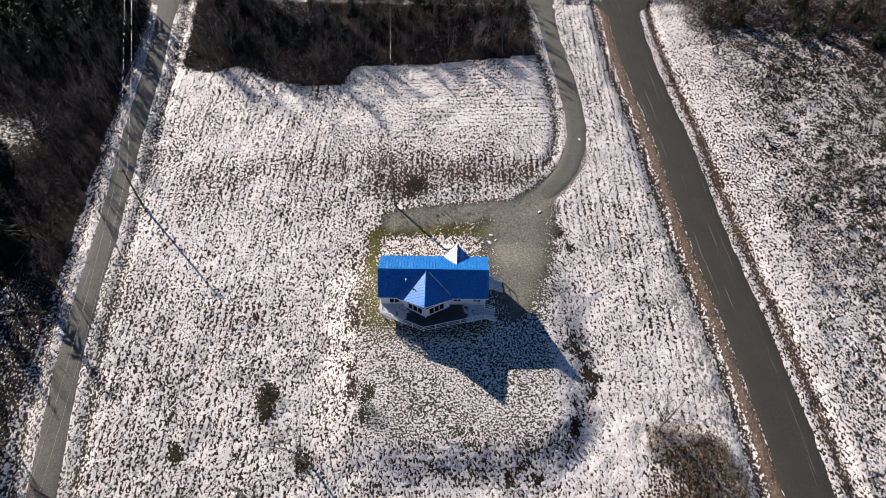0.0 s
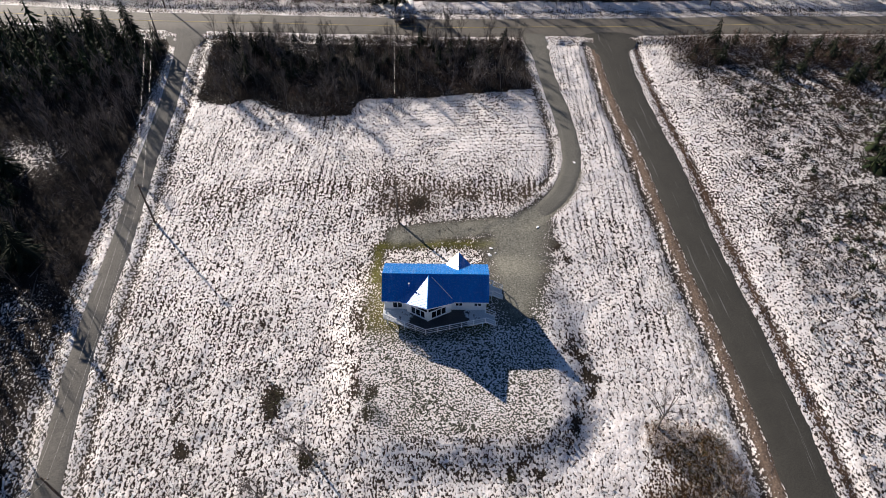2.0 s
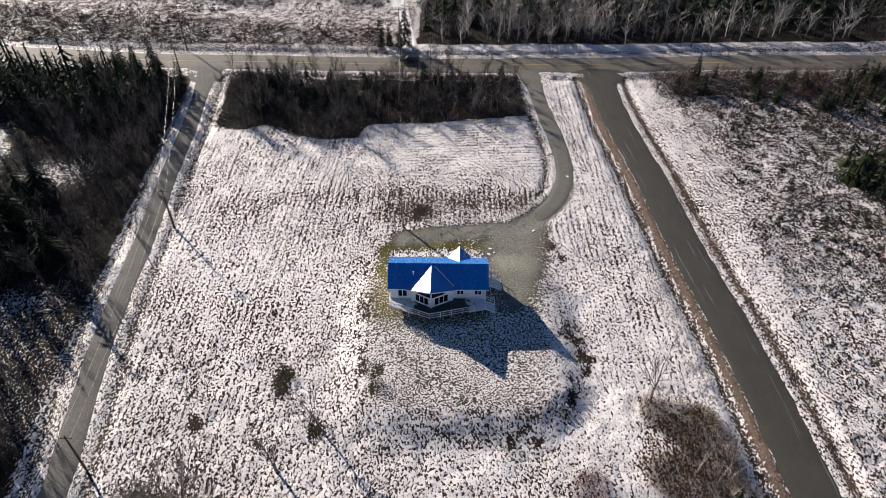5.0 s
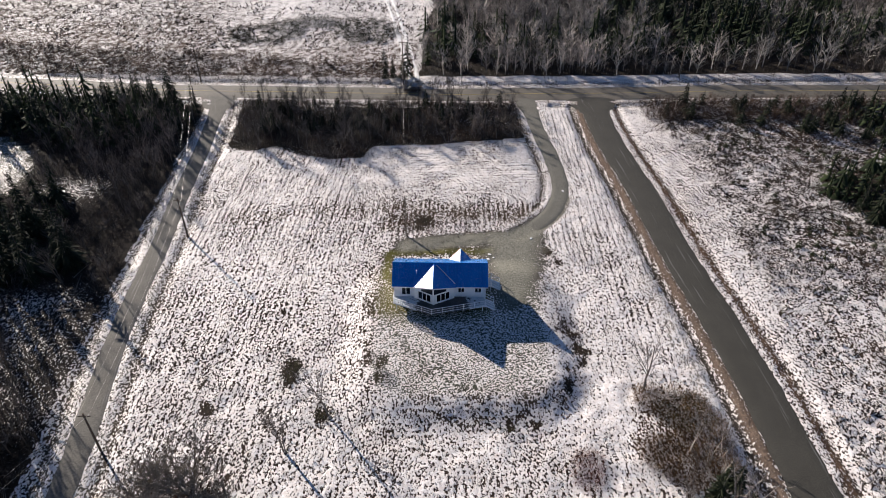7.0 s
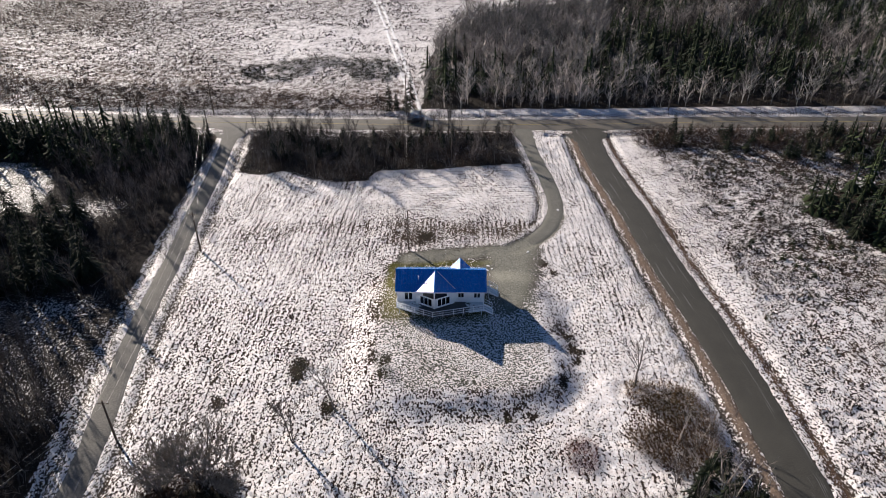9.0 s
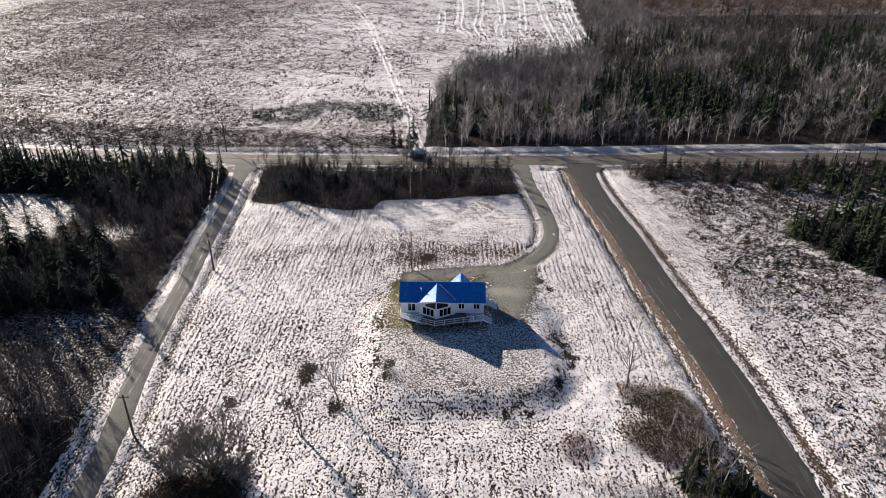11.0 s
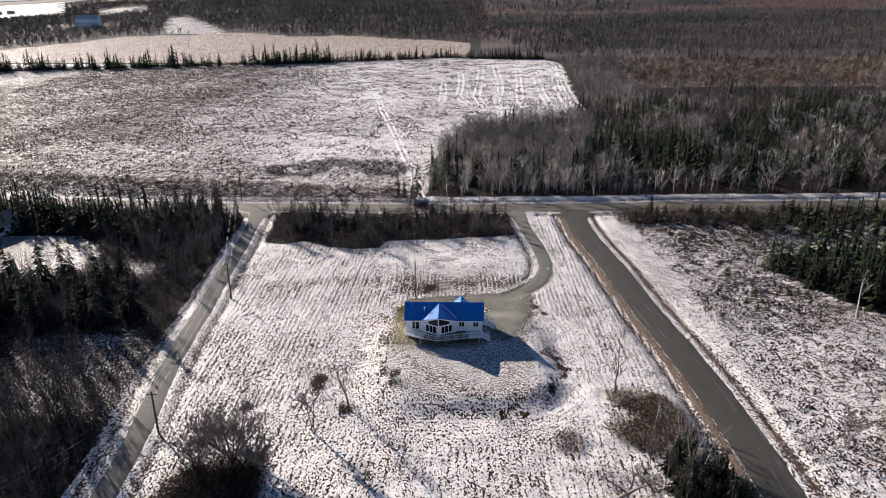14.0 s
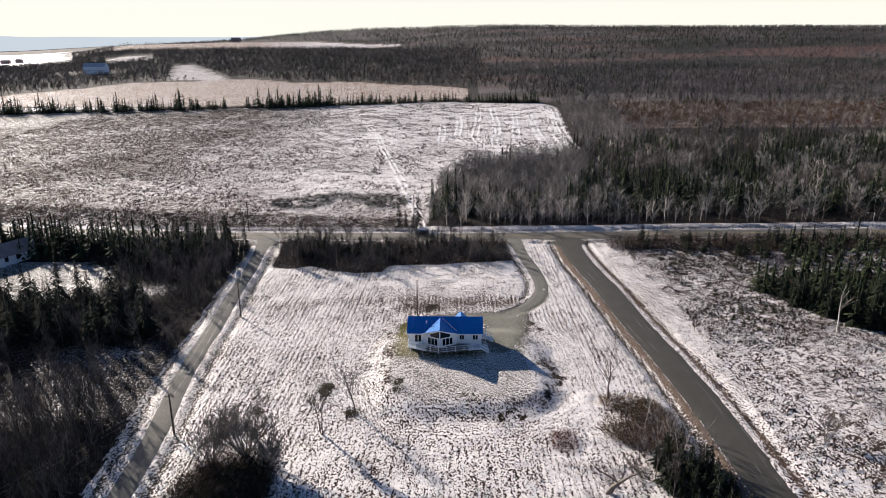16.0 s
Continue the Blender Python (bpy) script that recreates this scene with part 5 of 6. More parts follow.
conifers = []
for k, (hh, ww) in enumerate(((8.5, 2.0), (7.0, 1.9), (10.0, 2.3))):
    t, c = spruce(np.random.RandomState(20 + k), hh, ww * 0.95, 19, 12, 5)
    conifers.append(tree_thing("spruce_tree", "dark green spruce at the edge of the wood", t, c, BARK, NEEDLE, group="spruces"))
spots = scatter(rng, [(-58, 71), (-57, 58), (-66, 51), (-80, 53), (-88, 62), (-75, 75)], 52, 1.6, clear)
spots += scatter(rng, [(-62, 22), (-60, 8), (-74, -2), (-125, -10), (-125, 10), (-84, 24)], 40, 2.4, clear)
spots += scatter(rng, CONIFER_R, 40, 1.6, lambda x, y: (x < 100) & (y < 22))
belt_spots = scatter(rng, [(-42, 54), (-10, 56), (-10, 68), (-44, 70)], 34, 1.5) + scatter(rng, [(-10, 60), (15, 58), (15, 67), (-10, 68)], 12, 2.0)
for x, y in ((-14.0, 83.5), (-12.2, 84.5), (-9.8, 83.2), (-8.6, 84.6), (-89.6, 7.8), (-95, 14), (-87.6, 18), (-81, 19), (-74.5, 18), (-101, 12), (-105, 20), (-70, 23), (-78, 14), (-92, 20), (-99, 19), (-84, 11), (-67, 16), (-118, 27)):
    spots.append((x, y, land_at(x, y) - 0.1))
planted(conifers, spots, 0.55, 1.12)
roadside = []
for k, (hh, ww) in enumerate(((4.6, 1.4), (3.6, 1.3), (5.6, 1.6))):
    t, c = spruce(np.random.RandomState(130 + k), hh, ww, 16, 11, 4)
    roadside.append(tree_thing("spruce_tree", "young dark spruce in the brush beside the road", t, c, BARK, NEEDLE, group="roadside spruces"))
planted(roadside, belt_spots + scatter(rng, [(51, 58), (75, 52), (97, 46), (97, 65), (51, 67)], 38, 1.6), 0.6, 1.15)
t, c = spruce(np.random.RandomState(29), 11.0, 2.7, 22, 13, 6)
big = [tree_thing("spruce_tree", "tall dark spruce beside the clearing", t, c, BARK, NEEDLE, group="tall spruces")]
planted(big, [(x, y, land_at(x, y) - 0.1) for x, y in ((-63, 9), (-68, 6), (-73, 8.5), (-78, 4.5), (-83, 7), (-88, 3.5), (-93, 6), (-99, 4), (-66, 12), (-80, 10), (-82, 23), (-94, 22), (-107, 23), (-113, 24), (-75, 20), (-104, 16), (-74, 29), (-86, 27), (-90, 25), (-98, 26), (-103, 24), (-96, 17), (-71, 12), (-76, 14), (-87, 13), (-91, 10), (-102, 9), (-108, 8), (-113, 13), (-120, 14), (-110, 17), (-118, 22), (-76, 27), (-91, 59), (-99, 60), (-107, 62), (-116, 63))], 0.8, 1.2)
small = []
for k in range(2):
    t, c = spruce(np.random.RandomState(26 + k), 4.2, 1.3, 14, 11, 4)
    small.append(tree_thing("spruce_tree", "low dark spruce among leafless brush", t, c, BARK, NEEDLE, group="low spruces"))
spots = scatter(rng, [(29.6, -37.5), (32.5, -33), (36.5, -33.5), (38.4, -41), (39.2, -50), (31.0, -50), (30.2, -42)], 34, 1.2)
planted(small, spots, 0.75, 1.3)

bare = []
for k, hh in enumerate((7.5, 9.0, 6.5, 8.0)):
    t, c = grow(np.random.RandomState(40 + k), hh, 0.09, 2, 0.42, 1 + k % 2, 8, thin=0.013)
    bare.append(tree_thing("bare_tree", "slender leafless grey tree in the wood", t, c, WOODPOLE if k % 2 else BARK, TWIG if k % 2 else WOOD_TWIG, group="leafless trees"))
spots = scatter(rng, [(-57.5, 58), (-56, 36), (-62, 30), (-76, 40), (-84, 50), (-68, 52)], 46, 1.5, clear)
spots += scatter(rng, WOOD_LEFT, 170, 1.8, lambda x, y: clear(x, y) & (x > -100) & (y > -62) & (y < 72))
spots += scatter(rng, BELT, 90, 1.4)
spots += scatter(rng, [(-53, -20), (-50.5, -46), (-58, -46), (-60, -20)], 26, 1.2)
spots += scatter(rng, [(30, -22), (36.5, -26), (37.5, -46), (27, -46), (28, -34)], 9, 1.4)
planted(bare, spots, 0.5, 0.95)
for x, y, z in scatter(rng, [(-59, -12), (-54, -33), (-60, -46), (-74, -30)], 26, 2.0):
    o = copy_thing(bare[rng.randint(4)], pose(x, y, z, 0, 0, rng.uniform(0, 360)))
    o.scale = [rng.uniform(0.95, 1.25)] * 3


def brush(name, label, material, spots, low, high, hz=1.0, thick=0.022):
    protos = [bush(np.random.RandomState(60 + k), 1.5, 1.6, thick=thick) for k in range(4)]
    pl = [(rng.randint(len(protos)), x, y, z, rng.uniform(low, high), hz * rng.uniform(0.8, 1.2)) for x, y, z in spots]
    tagged(part(name, merged(name, protos, pl, material, rng), material), label, "brush", kind="stuff")


brush("brush", "dense dark brush along the road", BRUSH, scatter(rng, BELT, 650, 0.9, lambda x, y: vnoise(x / 6.0, y / 6.0) > 0.30), 0.5, 1.5)
brush("saplings", "grey leafless saplings along the road", TWIG, scatter(rng, BELT, 170, 1.2), 0.8, 2.2, 1.3)
brush("undergrowth", "dark leafless undergrowth of the wood", DARK_BRUSH, scatter(rng, WOOD_LEFT, 1250, 1.1, lambda x, y: clear(x, y) & (np.hypot(x + 73, (y - 33) * 1.5) > 9) & (x > -110) & (y > -65) & ((y > 4) | (x < -80) | (vnoise(x / 5.0, y / 5.0) > 0.72))), 0.8, 2.0)
brush("grey_undergrowth", "grey leafless saplings of the wood", WOOD_TWIG, scatter(rng, WOOD_LEFT, 300, 1.6, lambda x, y: clear(x, y) & (x > -100) & (y > -65)), 0.9, 2.2, 1.3)
brush("scrub", "low red-brown scrub poking through the snow", BRUSH, scatter(rng, SCRUB, 1500, 0.9, lambda x, y: (x < 140) & (vnoise(x / 7.0, y / 7.0) > np.where(y > 0, 0.36, 0.72))), 0.35, 1.1)
brush("scrub_green", "low olive scrub poking through the snow", OLIVE, scatter(rng, SCRUB, 420, 1.3, lambda x, y: (x < 140) & (y > -6) & (vnoise(x / 8.0 + 9, y / 8.0) > 0.5)), 0.4, 1.0)
brush("roadside_brush", "brown brush along the far side of the road", BRUSH, scatter(rng, [(-190, 105), (-62, 85), (-16, 81.5), (-14, 92), (-60, 102), (-190, 124)], 1000, 1.0), 0.6, 1.5)
brush("roadside_brush", "brown brush between the road and the scrub", BRUSH, scatter(rng, [(47, 58), (150, 52), (150, 66), (47, 67.5)], 750, 0.95), 0.7, 1.9)
brush("field_brush", "olive brush in the hollow of the far field", OLIVE, scatter(rng, [(-62, 112), (-40, 106), (-18, 106), (-12, 116), (-18, 128), (-42, 130), (-64, 122)], 420, 0.9, lambda x, y: fnoise(x, y, 1 / 9.0, 3) > 0.46), 0.6, 1.3)
brush("field_weeds", "dark weeds scattered over the far field", BRUSH, scatter(rng, FIELD_FAR, 1500, 1.2, lambda x, y: (y < 330) & (x > -260) & (fnoise(x, y * 1.6, 1 / 24.0, 3) > 0.56)), 0.35, 0.8)
brush("hedge_brush", "russet weeds and brush at the foot of the trees", RUSSET, scatter(rng, [(25.5, -21), (27, -18.6), (34.5, -20.2), (36.5, -25), (36, -32), (30, -34), (24.5, -31), (25, -28), (30, -26.5)], 340, 0.45), 0.35, 0.9)
brush("hedge_brush", "red-brown brush at the foot of the trees", BRUSH, scatter(rng, [(25, -30), (30, -27), (36, -26), (38, -34), (38, -46), (30, -46), (29, -35)], 110, 0.8), 0.4, 1.1)
brush("red_shrub", "dull red shrub standing in the snow", RED, scatter(rng, [(15.6, -31.5), (17.5, -28.8), (20.4, -30.2), (19.5, -33.5), (16.5, -35)], 40, 0.45), 0.45, 0.9)
brush("hedge_brush", "sparse red-brown brush in the snow", BRUSH, scatter(rng, [(17, -36), (29, -38), (29, -47), (18, -47)], 46, 0.8), 0.4, 0.9)
brush("hedge_brush", "olive brush at the foot of the trees", OLIVE, scatter(rng, [(28, -22), (34.5, -20.6), (36, -25), (31, -27)], 44, 0.7), 0.4, 0.9)
brush("field_bushes", "small dark bushes standing in the field", OLIVE, [(x, y, land_at(x, y) - 0.05) for x, y in ((-20.8, -15.3), (-20.2, -16.2), (-21.4, -16.9), (-20.9, -14.2), (-19.6, -15.0), (-30.6, -18.2), (-30.2, -20.0), (-29.6, -23.9), (-7.9, -17.2), (-7.4, -18.2), (-8.4, -16.0), (-14.9, -23.6), (-15.8, -23.2), (-14.2, -22.3), (-4.5, 20.5), (-3.0, 20.2), (-2.0, 20.8), (8.5, -26))], 0.7, 1.1)
brush("thicket", "dark tangled brush in the wood beside the lane", DARK_BRUSH, scatter(rng, [(-53, -24), (-50.5, -60), (-80, -60), (-88, -28)], 560, 0.9), 0.7, 1.9)
brush("thicket", "tangled brown thicket under the bare trees", BRUSH, scatter(rng, [(-38, -40), (-36, -35), (-30, -33), (-25, -35), (-24, -44), (-37, -46)], 230, 0.5), 0.6, 1.6)
brush("thicket", "dense dark olive evergreen bush under the bare trees", NEEDLE, scatter(rng, [(-35, -40), (-30, -36), (-26, -37), (-24.5, -46), (-35, -48)], 170, 0.45), 0.6, 1.5)


shrubs = []
for k in range(3):
    t, c = spruce(np.random.RandomState(140 + k), 1.25, 0.85, 8, 10, 4)
    shrubs.append(tree_thing("shrub", "low dark green evergreen shrub in the snowy scrub", t, c, BARK, SHRUB, "shrub", "low evergreen shrubs"))
planted(shrubs, scatter(rng, [(56, 14), (62, 4), (76, 12), (98, 34), (120, 40), (120, 48), (56, 50)], 95, 1.6, lambda x, y: fnoise(x, y, 1 / 12.0, 2) > 0.45), 0.6, 1.3)
brush("scrub_clumps", "russet and brown clumps of brush in the snowy scrub", BRUSH, scatter(rng, [(54, 2), (120, -10), (130, 48), (53, 52)], 150, 2.0), 0.5, 1.0)
brush("scrub_clumps", "small russet clumps of weeds in the snow", RUSSET, scatter(rng, [(56, -40), (110, -50), (120, 4), (56, 6)], 46, 3.0), 0.3, 0.55)


# far woods: low trees, many
def low_bare(r, limbs=34, stout=1.0, wide=1.0, forks=2):
    """A bare tree one metre high: a bent stem and an upswept crown of fine limbs."""
    b = Build()
    lean = Vector((r.uniform(-0.06, 0.06), r.uniform(-0.06, 0.06), 0))
    blade(b, (0, 0, 0), lean + Vector((0, 0, 0.95)), 0.009 * stout)
    for k in range(limbs):
        z = r.uniform(0.12, 0.85)
        a = r.uniform(0, 6.28)
        ln = r.uniform(0.16, 0.36) * (1.25 - 0.9 * abs(z - 0.5)) * wide
        p = lean * z + Vector((0, 0, z))
        up = r.uniform(0.5, 1.5) * min(1.0, (1.08 - z) / 0.4)
        e = p + Vector((math.cos(a) * ln * 0.85, math.sin(a) * ln * 0.85, ln * up * 0.8))
        sliver(b, p, e, 0.0060 * stout, r.uniform(-1, 1, 3))
        for q in range(forks):
            g = p.lerp(e, r.uniform(0.3, 0.9))
            t = g + Vector(r.uniform(-0.09, 0.09, 3)) + Vector((0, 0, r.uniform(0.05, 0.14)))
            sliver(b, g, t, 0.0046 * stout, r.uniform(-1, 1, 3))
    return b


def low_spruce(r, tiers=7, fronds=7, fingers=0):
    t, c = spruce(r, 1.0, r.uniform(0.26, 0.44), tiers, fronds, fingers)
    t.f += [tuple(i + len(t.v) for i in q) for q in c.f]
    t.v += c.v
    return t


FAR_BARE = [low_bare(np.random.RandomState(80 + k), 34, 1.3, 1.3, 1) for k in range(6)]
FAR_SPRUCE = [low_spruce(np.random.RandomState(90 + k), 8, 6, 1) for k in range(5)]
PALE_BARE = [low_bare(np.random.RandomState(120 + k), 26, 1.7, 1.25, 2) for k in range(6)]
HILL_BARE = [low_bare(np.random.RandomState(100 + k), 12, 3.8, 1.5, 1) for k in range(6)]
HILL_SPRUCE = [low_spruce(np.random.RandomState(110 + k), 4, 5) for k in range(4)]


def woods(name, label, protos, material, spots, low, high, hz=1.0):
    pl = [(rng.randint(len(protos)), x, y, z, rng.uniform(low, high) / hz, hz * rng.uniform(0.75, 1.25)) for x, y, z in spots]
    tagged(part(name, merged(name, protos, pl, material, rng), material), label, "woods", kind="stuff")


woods("spruce_woods", "dense dark spruces behind the scrub", FAR_SPRUCE, NEEDLE_FAR, scatter(rng, CONIFER_R, 260, 1.5, lambda x, y: (x < 140)), 3, 8)
woods("spruce_woods", "dark spruces along the road beyond the scrub", FAR_SPRUCE, NEEDLE_FAR, scatter(rng, [(92, 45), (160, 36), (160, 62), (92, 65)], 90, 1.8), 3, 7)
woods("spruce_woods", "dark spruces behind the clearing", FAR_SPRUCE, NEEDLE_FAR, scatter(rng, [(-88, 66), (-88, 60), (-150, 66), (-150, 84)], 50, 2.2, clear), 5, 9)
woods("spruce_woods", "dense dark spruces west of the lane", FAR_SPRUCE, NEEDLE_FAR, scatter(rng, [(-62, 70), (-60, 56), (-75, 50), (-140, 62), (-140, 82), (-75, 74)], 160, 1.7), 4, 8.5)

woods("leafless_woods", "tall grey leafless wood west of the lane", FAR_BARE, WOOD_TWIG, scatter(rng, [(-72, 4), (-70, -70), (-150, -70), (-150, 40), (-124, 24), (-80, 8)], 900, 1.7, lambda x, y: (x > -122) & ((x < -96) | (y < -26))), 6, 10)
woods("spruce_woods", "tall dark spruces west of the lane", FAR_SPRUCE, NEEDLE_FAR, scatter(rng, [(-72, -20), (-70, -70), (-150, -70), (-150, 40), (-124, 24), (-84, 4)], 520, 2.2, lambda x, y: (vnoise(x / 18.0, y / 18.0) > 0.28) & ((x < -98) | (y < -30))), 8, 13)


leaners = []
for k in range(2):
    t, c = grow(np.random.RandomState(35 + k), 7.5, 0.07, 2, 0.3, 2, 2, thin=0.014, start=0.5)
    leaners.append(tree_thing("bare_tree", "thin pale leafless tree leaning over the brush", t, c, BIRCH, PALE_TWIG, group="leaning trees"))
planted(leaners, [(x, y, land_at(x, y) - 0.1) for x, y in ((31.0, -29.5), (32.6, -31.0), (33.8, -32.4), (34.6, -30.2), (35.4, -33.8), (33.0, -34.6), (36.2, -36.0), (35.0, -38.2), (36.8, -40.4), (34.0, -36.8))], 0.6, 0.95)


def fallen_logs():
    """Bare trunks lying about the cut-over wood."""
    r = np.random.RandomState(31)
    for x, y, z in scatter(r, [(-56, 12), (-54, -40), (-84, -45), (-92, 6)], 64, 1.8):
        a, ln = r.uniform(0, 3.14), r.uniform(2.5, 6.5)
        d = Vector((math.cos(a), math.sin(a), 0)) * ln
        b = Build().tube([(0, 0, 0.22), d * 0.5 + Vector((0, 0, 0.26)), d + Vector((0, 0, 0.2))], [0.11, 0.09, 0.05], 6)
        ob = part("fallen_log", b, BARK)
        ob.matrix_basis = pose(x, y, z)
        tagged(ob, "fallen grey log lying in thin snow", "log", "fallen logs")


fallen_logs()
CONE = lambda x, y: fnoise(x, y, 1 / 26.0, 3) > np.where(x > 60, 0.40, 0.58)
near_wood = [(-5.5, 85), (-3.6, 131), (8.4, 172), (30, 189), (58, 200), (66, 212), (300, 240), (300, 70), (40, 83)]
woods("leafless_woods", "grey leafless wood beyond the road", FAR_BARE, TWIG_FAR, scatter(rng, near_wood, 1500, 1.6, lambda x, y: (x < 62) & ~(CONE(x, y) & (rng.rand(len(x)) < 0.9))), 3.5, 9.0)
woods("leafless_woods", "dark leafless wood among the spruces beyond the road", FAR_BARE, WOOD_TWIG, scatter(rng, near_wood, 1500, 1.9, lambda x, y: (x >= 62) & ~(CONE(x, y) & (rng.rand(len(x)) < 0.9))), 3.5, 9.0)
woods("spruce_woods", "dark spruces among the leafless wood", FAR_SPRUCE, NEEDLE_FAR, scatter(rng, near_wood, 2000, 1.7, lambda x, y: CONE(x, y) & (y > 92)), 3.0, 9.5, 0.9)
woods("pale_trees", "pale leafless trees standing out of the wood", PALE_BARE, island("pale_twigs", (0.26, 0.24, 0.22), (0.56, 0.52, 0.48)), scatter(rng, near_wood, 950, 1.9, lambda x, y: (y < 230) & (vnoise(x / 14.0, y / 14.0 + 5) > np.where(x < 50, 0.2, 0.5))), 5, 8.5)
brush("wood_floor_brush", "brown brush on the floor of the wood", DARK_BRUSH, scatter(rng, near_wood, 900, 1.7, lambda x, y: (x < 200) & (y < 150)), 1.0, 2.2)
mid_wood = [(66, 212), (300, 240), (520, 300), (700, 700), (700, 900), (62, 900), (62, 560), (85, 450), (88, 400), (420, 400), (420, 290), (80, 288)]
woods("leafless_woods", "grey leafless woods in the distance", HILL_BARE, TWIG_HILL, scatter(rng, mid_wood, 5200, 2.8), 4, 8, 0.75)
woods("spruce_woods", "dark spruce woods in the distance", HILL_SPRUCE, NEEDLE_FAR, scatter(rng, mid_wood, 3000, 3.0, lambda x, y: fnoise(x, y * 1.5, 1 / 70.0, 3) > np.where(x > 150, 0.38, 0.49)), 2.5, 7, 0.8)
woods("hedge", "row of dark spruces along the far field", FAR_SPRUCE, NEEDLE_FAR, scatter(rng, [(-420, 352), (-250, 396), (-170, 415), (-70, 434), (0, 448), (74, 420), (76, 428), (0, 456), (-70, 441), (-170, 422), (-250, 403), (-420, 360)], 950, 1.0, lambda x, y: fnoise(x, y, 1 / 11.0, 3) > 0.36), 3.5, 9)
woods("hedge", "taller dark spruces along the far field", FAR_SPRUCE, NEEDLE_FAR, scatter(rng, [(-420, 350), (-250, 394), (-170, 413), (-90, 428), (-90, 440), (-170, 424), (-250, 405), (-420, 362)], 220, 1.8, lambda x, y: fnoise(x + 70, y, 1 / 13.0, 2) > 0.48), 8, 14)
brush("hedge_brush", "dark brush under the row of spruces", BRUSH, scatter(rng, [(-420, 350), (-250, 394), (-170, 413), (-70, 432), (0, 446), (74, 418), (76, 430), (0, 458), (-70, 443), (-170, 424), (-250, 405), (-420, 362)], 500, 1.6), 1.2, 2.4, 1.0, 0.04)
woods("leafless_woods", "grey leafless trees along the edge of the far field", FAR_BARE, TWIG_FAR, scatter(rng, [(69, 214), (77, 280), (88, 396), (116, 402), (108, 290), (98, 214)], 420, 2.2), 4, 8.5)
brush("red_brush", "orange-brown brush land beyond the wood", ORANGE, scatter(rng, [(92, 300), (420, 290), (420, 400), (88, 420)], 1300, 2.6), 1.2, 2.6, 1.0, 0.03)
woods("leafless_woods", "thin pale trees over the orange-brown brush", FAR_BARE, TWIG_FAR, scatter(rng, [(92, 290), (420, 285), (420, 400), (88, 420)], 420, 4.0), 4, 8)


def hill_keep(x, y):
    q = x / (y + 121)
    strip = (q > -0.47) & (q < -0.06) & (y > 1530) & (y < 2030 - 900 * np.clip(q + 0.2, 0, 0.14) * 3)
    yard = np.hypot((x + 500) / 1.4, y - 868) < 42
    return ~yard & ~strip & ~((q < -0.53) & (y > 1260)) & ~far_opening(x, y) & ~second_field(x, y)


hill = [(-620, 680), (-300, 880), (62, 890), (700, 880), (2300, 2500), (-1900, 2500), (-900, 900)]
woods("leafless_woods", "dense brown woods below the hill", HILL_BARE, WOOD_TWIG, scatter(rng, [(-1050, 540), (-400, 540), (62, 600), (62, 1250), (-420, 1700), (-1100, 1500)], 10500, 4.2, hill_keep), 5, 8.5, 0.6)
woods("spruce_woods", "dark spruces below the hill", HILL_SPRUCE, NEEDLE_FAR, scatter(rng, [(-1050, 540), (-400, 540), (62, 600), (62, 1250), (-420, 1700), (-1100, 1500)], 1500, 6.0, lambda x, y: (vnoise(x / 90.0, y / 90.0) > 0.5) & hill_keep(x, y)), 5, 8.5, 0.7)
woods("leafless_woods", "grey leafless woods on the hill", HILL_BARE, TWIG_HILL, scatter(rng, hill, 12000, 6.5, lambda x, y: hill_keep(x, y) & (rng.rand(len(x)) < np.clip(1500 / (y + 300), 0.3, 1))), 4, 8, 0.55)
woods("spruce_woods", "dark spruce woods on the hill", HILL_SPRUCE, NEEDLE_FAR, scatter(rng, hill, 4600, 5.5, lambda x, y: hill_keep(x, y) & (fnoise(x, y * 2.2, 1 / 260.0, 3) > 0.52)), 5, 9.5, 0.65)

# ---- far houses and the sea ----


def far_house(x, y, w, d, hgt, wall, roof, label, turn=0, z=None):
    z = land_at(x, y) - 0.2 if z is None else z
    root = thing("house", label, "house", pose(x, y, z, 0, 0, turn), "far houses")
    b = Build().box(-w / 2, w / 2, -d / 2, d / 2, 0, hgt)
    for s in (-1, 1):
        b.quad((s * w / 2, -d / 2, hgt), (s * w / 2, d / 2, hgt), (s * w / 2, 0, hgt + d * 0.3))
    part("wall", b, wall, root)
    for s in (-1, 1):
        part("roof_slope", Build().slab([(-w / 2 - 0.4, s * (d / 2 + 0.4), hgt - 0.15), (w / 2 + 0.4, s * (d / 2 + 0.4), hgt - 0.15), (w / 2 + 0.4, 0, hgt + d * 0.3 + 0.1), (-w / 2 - 0.4, 0, hgt + d * 0.3 + 0.1)], 0.15), roof, root)
    n = max(2, int(w / 3))
    for k in range(n):
        u = -w / 2 + (k + 0.5) * w / n
        part("window", Build().box(u - 0.5, u + 0.5, -d / 2 - 0.04, -d / 2 + 0.05, hgt * 0.42, hgt * 0.42 + 1.3), GLASS, root)
    return root


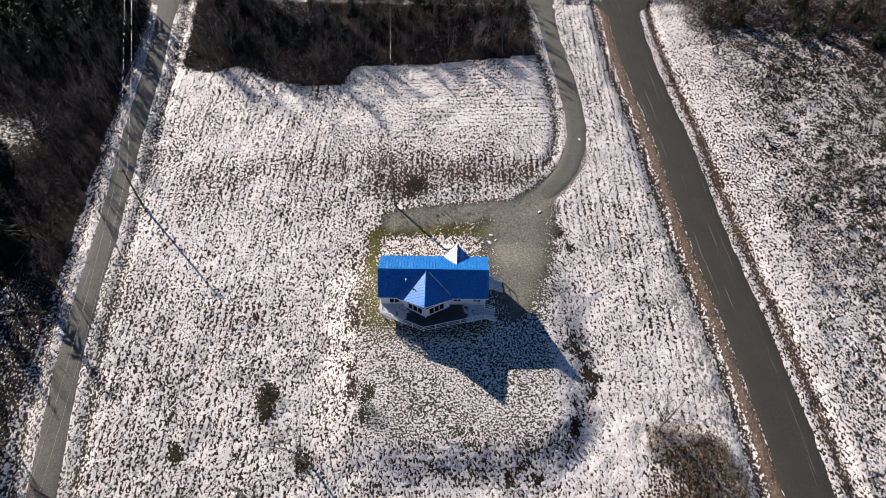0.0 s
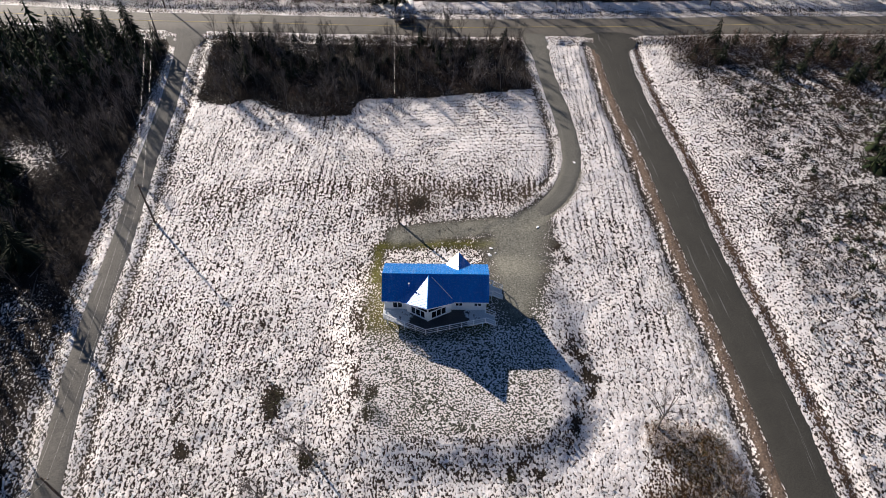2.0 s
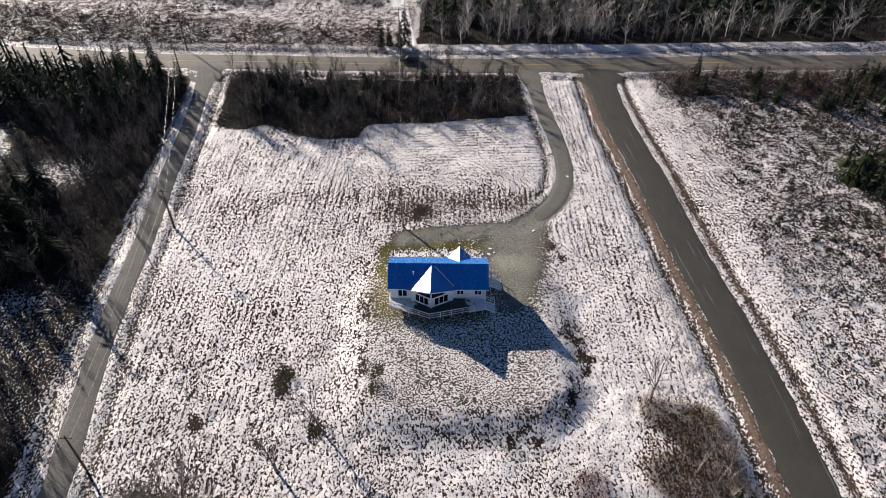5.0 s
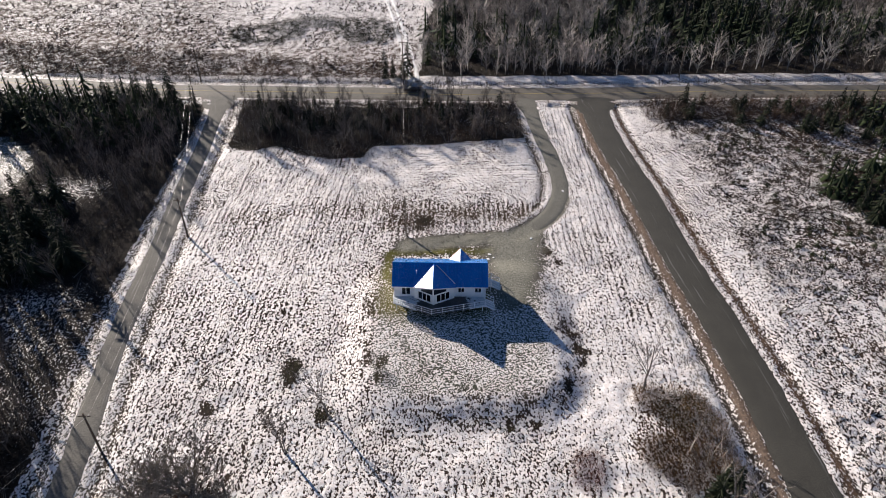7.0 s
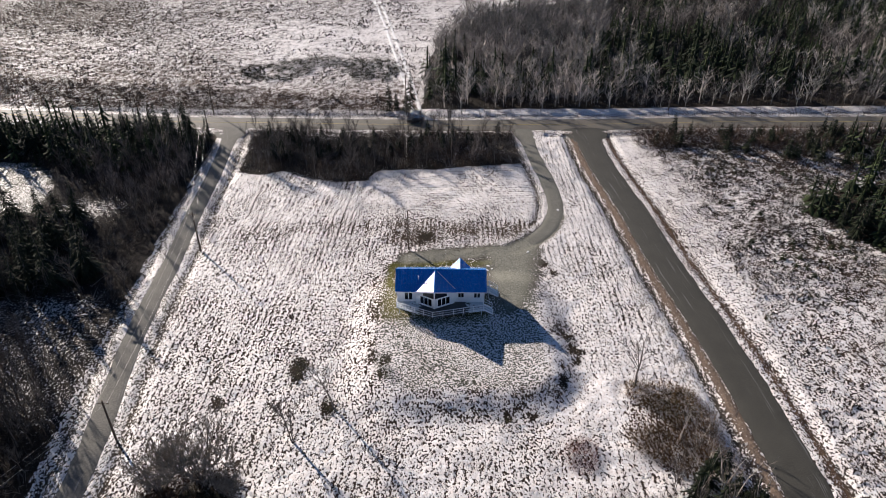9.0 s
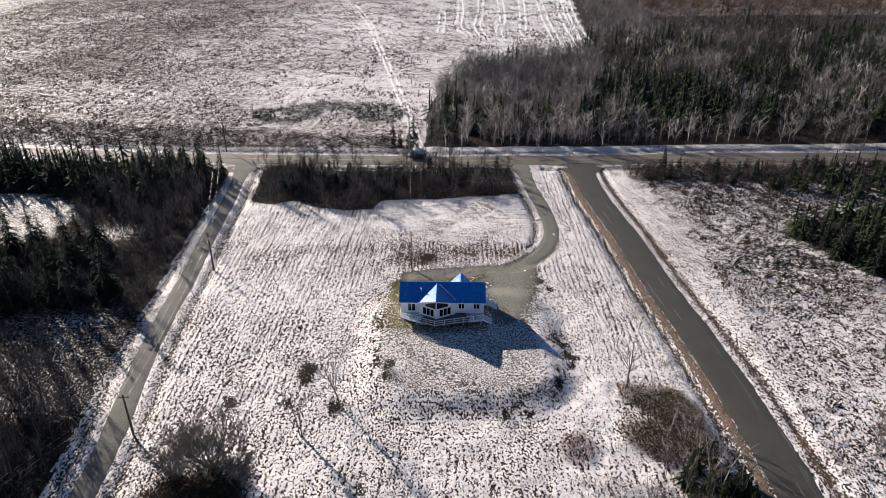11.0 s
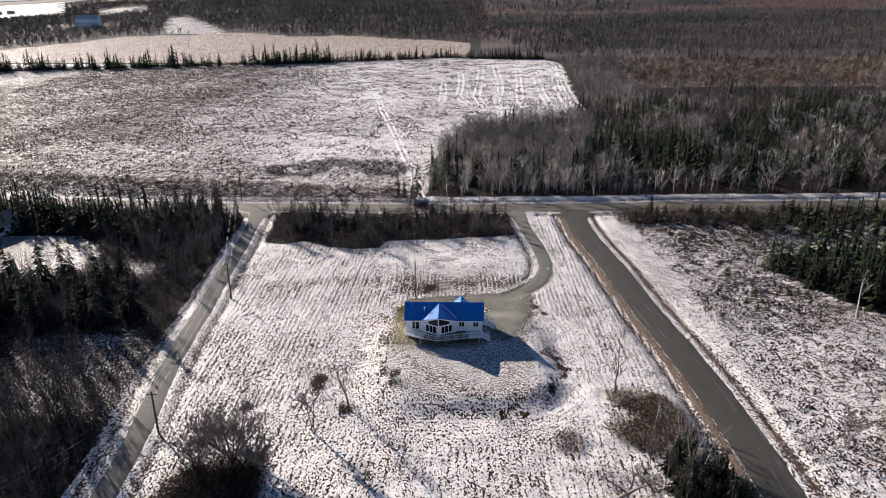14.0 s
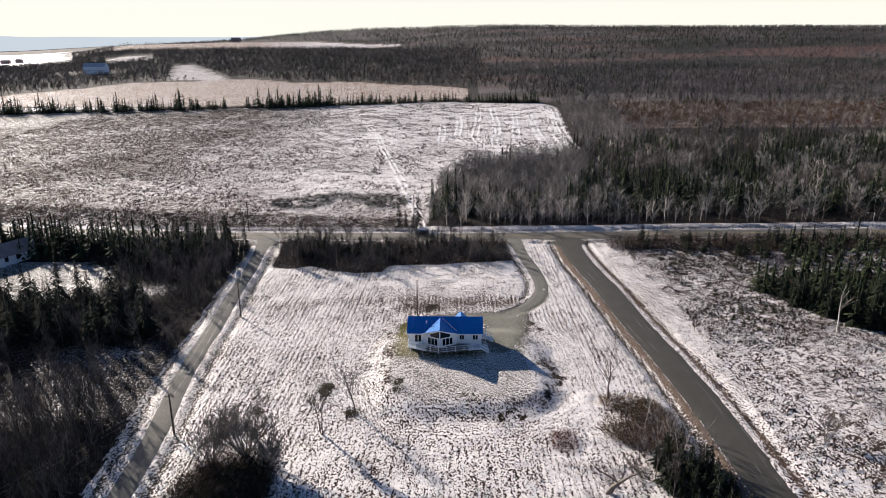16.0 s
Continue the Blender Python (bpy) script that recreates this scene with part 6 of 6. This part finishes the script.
WALL_GREY = plain("pale_blue_siding", (0.80, 0.84, 0.88), 0.7, spread=0.1)
ROOF_GREY = plain("frosted_grey_roof", (0.42, 0.42, 0.44), 0.6, spread=0.2, scale=0.6)
ROOF_RED = plain("dull_brown_roof", (0.30, 0.22, 0.19), 0.7, spread=0.25, scale=0.6)
far_house(-121.5, 60, 13, 8, 3.0, SIDING, ROOF_RED, "pale bungalow with a frosted roof behind the trees", 65)
far_house(-505, 890, 30, 16, 11, WALL_GREY, ROOF_GREY, "large grey farm building with a pale roof in the distance", 4)
far_house(-1270, 1760, 22, 12, 12, SIDING, ROOF_GREY, "white farmhouse in the distance", 10)
far_house(-1080, 1600, 20, 10, 7, ROOF_RED, ROOF_RED, "brown shed in the snow in the distance", 4)
far_house(-1040, 1590, 14, 10, 7, ROOF_RED, ROOF_RED, "brown barn in the snow in the distance", 4)
far_house(-640, 2050, 26, 14, 9, ROOF_RED, ROOF_RED, "dark barn on the skyline", 0)


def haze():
    m, nt, p = shader("glowing_haze_coast")
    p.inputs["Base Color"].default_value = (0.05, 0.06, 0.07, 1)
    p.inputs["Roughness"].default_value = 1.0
    # the hills' distance haze is painted as an even pale blue glow
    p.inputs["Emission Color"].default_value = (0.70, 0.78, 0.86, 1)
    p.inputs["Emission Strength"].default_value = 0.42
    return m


def backdrop():
    """Coast hills that close the horizon, their haze put in as a glow."""
    b = Build()
    n = 120
    for i in range(n + 1):
        a = math.radians(-75 + 150 * i / n)
        r = 4600.0
        x, y = r * math.sin(a), r * math.cos(a) - 60
        top = 57 + 26 * fnoise(np.array([i * 1.0]), np.array([3.0]), 0.16, 4)[0] - 8
        b.v += [(x, y, -60), (x, y, top)]
    b.f = [(2 * i, 2 * i + 2, 2 * i + 3, 2 * i + 1) for i in range(n)]
    tagged(part("backdrop", b, haze()), "hills across the water, haze painted as a pale blue glow", "backdrop", kind="structure")


backdrop()


def tufts(name, label, material, x, y, low, high, wide, seed):
    """Stiff little tufts of three blades at the places given."""
    r = np.random.RandomState(seed)
    z, n, v = land(x, y) - 0.06, len(x), []
    for k in range(3):
        a, h = r.uniform(0, 6.28, n), r.uniform(low, high, n)
        w = r.uniform(0.5, 1.2, n) * wide
        lx, ly = r.normal(0, wide, n), r.normal(0, wide, n)
        v.append(np.stack([x + np.cos(a) * w, y + np.sin(a) * w, z], 1))
        v.append(np.stack([x - np.cos(a) * w, y - np.sin(a) * w, z], 1))
        v.append(np.stack([x + lx, y + ly, z + h + 0.06], 1))
    v = np.stack(v, 1).reshape(-1, 3).astype(np.float32)
    me = bpy.data.meshes.new(name)
    me.vertices.add(len(v))
    me.vertices.foreach_set("co", v.ravel())
    me.loops.add(len(v))
    me.loops.foreach_set("vertex_index", np.arange(len(v), dtype=np.int32))
    me.polygons.add(len(v) // 3)
    me.polygons.foreach_set("loop_start", (np.arange(len(v) // 3) * 3).astype(np.int32))
    me.update(calc_edges=True)
    me.materials.append(material)
    tagged(new(name, me), label, "stubble", kind="stuff")


def stubble():
    r = np.random.RandomState(5)
    n = 30000
    x, y = r.uniform(-46, 36, n), r.uniform(-60, 49, n)
    across = np.round((x - 0.03 * y) / 0.92) * 0.92 + r.normal(0, 0.2, n)
    x = across + 0.03 * y
    dr = np.abs(away(x, y, LINES["right"])[0])
    dg = np.abs(away(x, y, LINES["gravel"])[0])
    dd = np.abs(away(x, y, LINES["drive"])[0])
    ok = (dr > 6) & (dg > 4.5) & (dd > 3) & (yard_distance(x, y) > -0.5) & ~inside(x, y, BELT) & ~inside(x, y, PAD) & (fnoise(x, y, 1 / 6.0, 3) > 0.40)
    dry = island("dry_stubble", (0.05, 0.038, 0.03), (0.17, 0.125, 0.095), hue=(0.28, 0.22, 0.17))
    tufts("stubble", "dry brown stubble poking through the snow", dry, x[ok], y[ok], 0.06, 0.2, 0.07, 6)
    n = 64000
    x, y = r.uniform(-260, 85, n), r.uniform(84, 440, n)
    ok = inside(x, y, FIELD_FAR) & (fnoise(x, y, 1 / 6.0, 3) > 0.40 + 0.15 * sstep(-110, -10, x))
    dark = island("dark_weeds", (0.03, 0.023, 0.02), (0.10, 0.075, 0.06), hue=(0.2, 0.15, 0.12))
    tufts("weeds", "dark dry weeds standing in the far field", dark, x[ok], y[ok], 0.25, 0.7, 0.22, 7)
    n = 16000
    x, y = r.uniform(49, 150, n), r.uniform(-60, 60, n)
    ok = inside(x, y, SCRUB) & (fnoise(x, y, 1 / 8.0, 3) > 0.46)
    tufts("weeds", "dark dry weeds standing in the scrub", dark, x[ok], y[ok], 0.15, 0.5, 0.15, 8)


stubble()
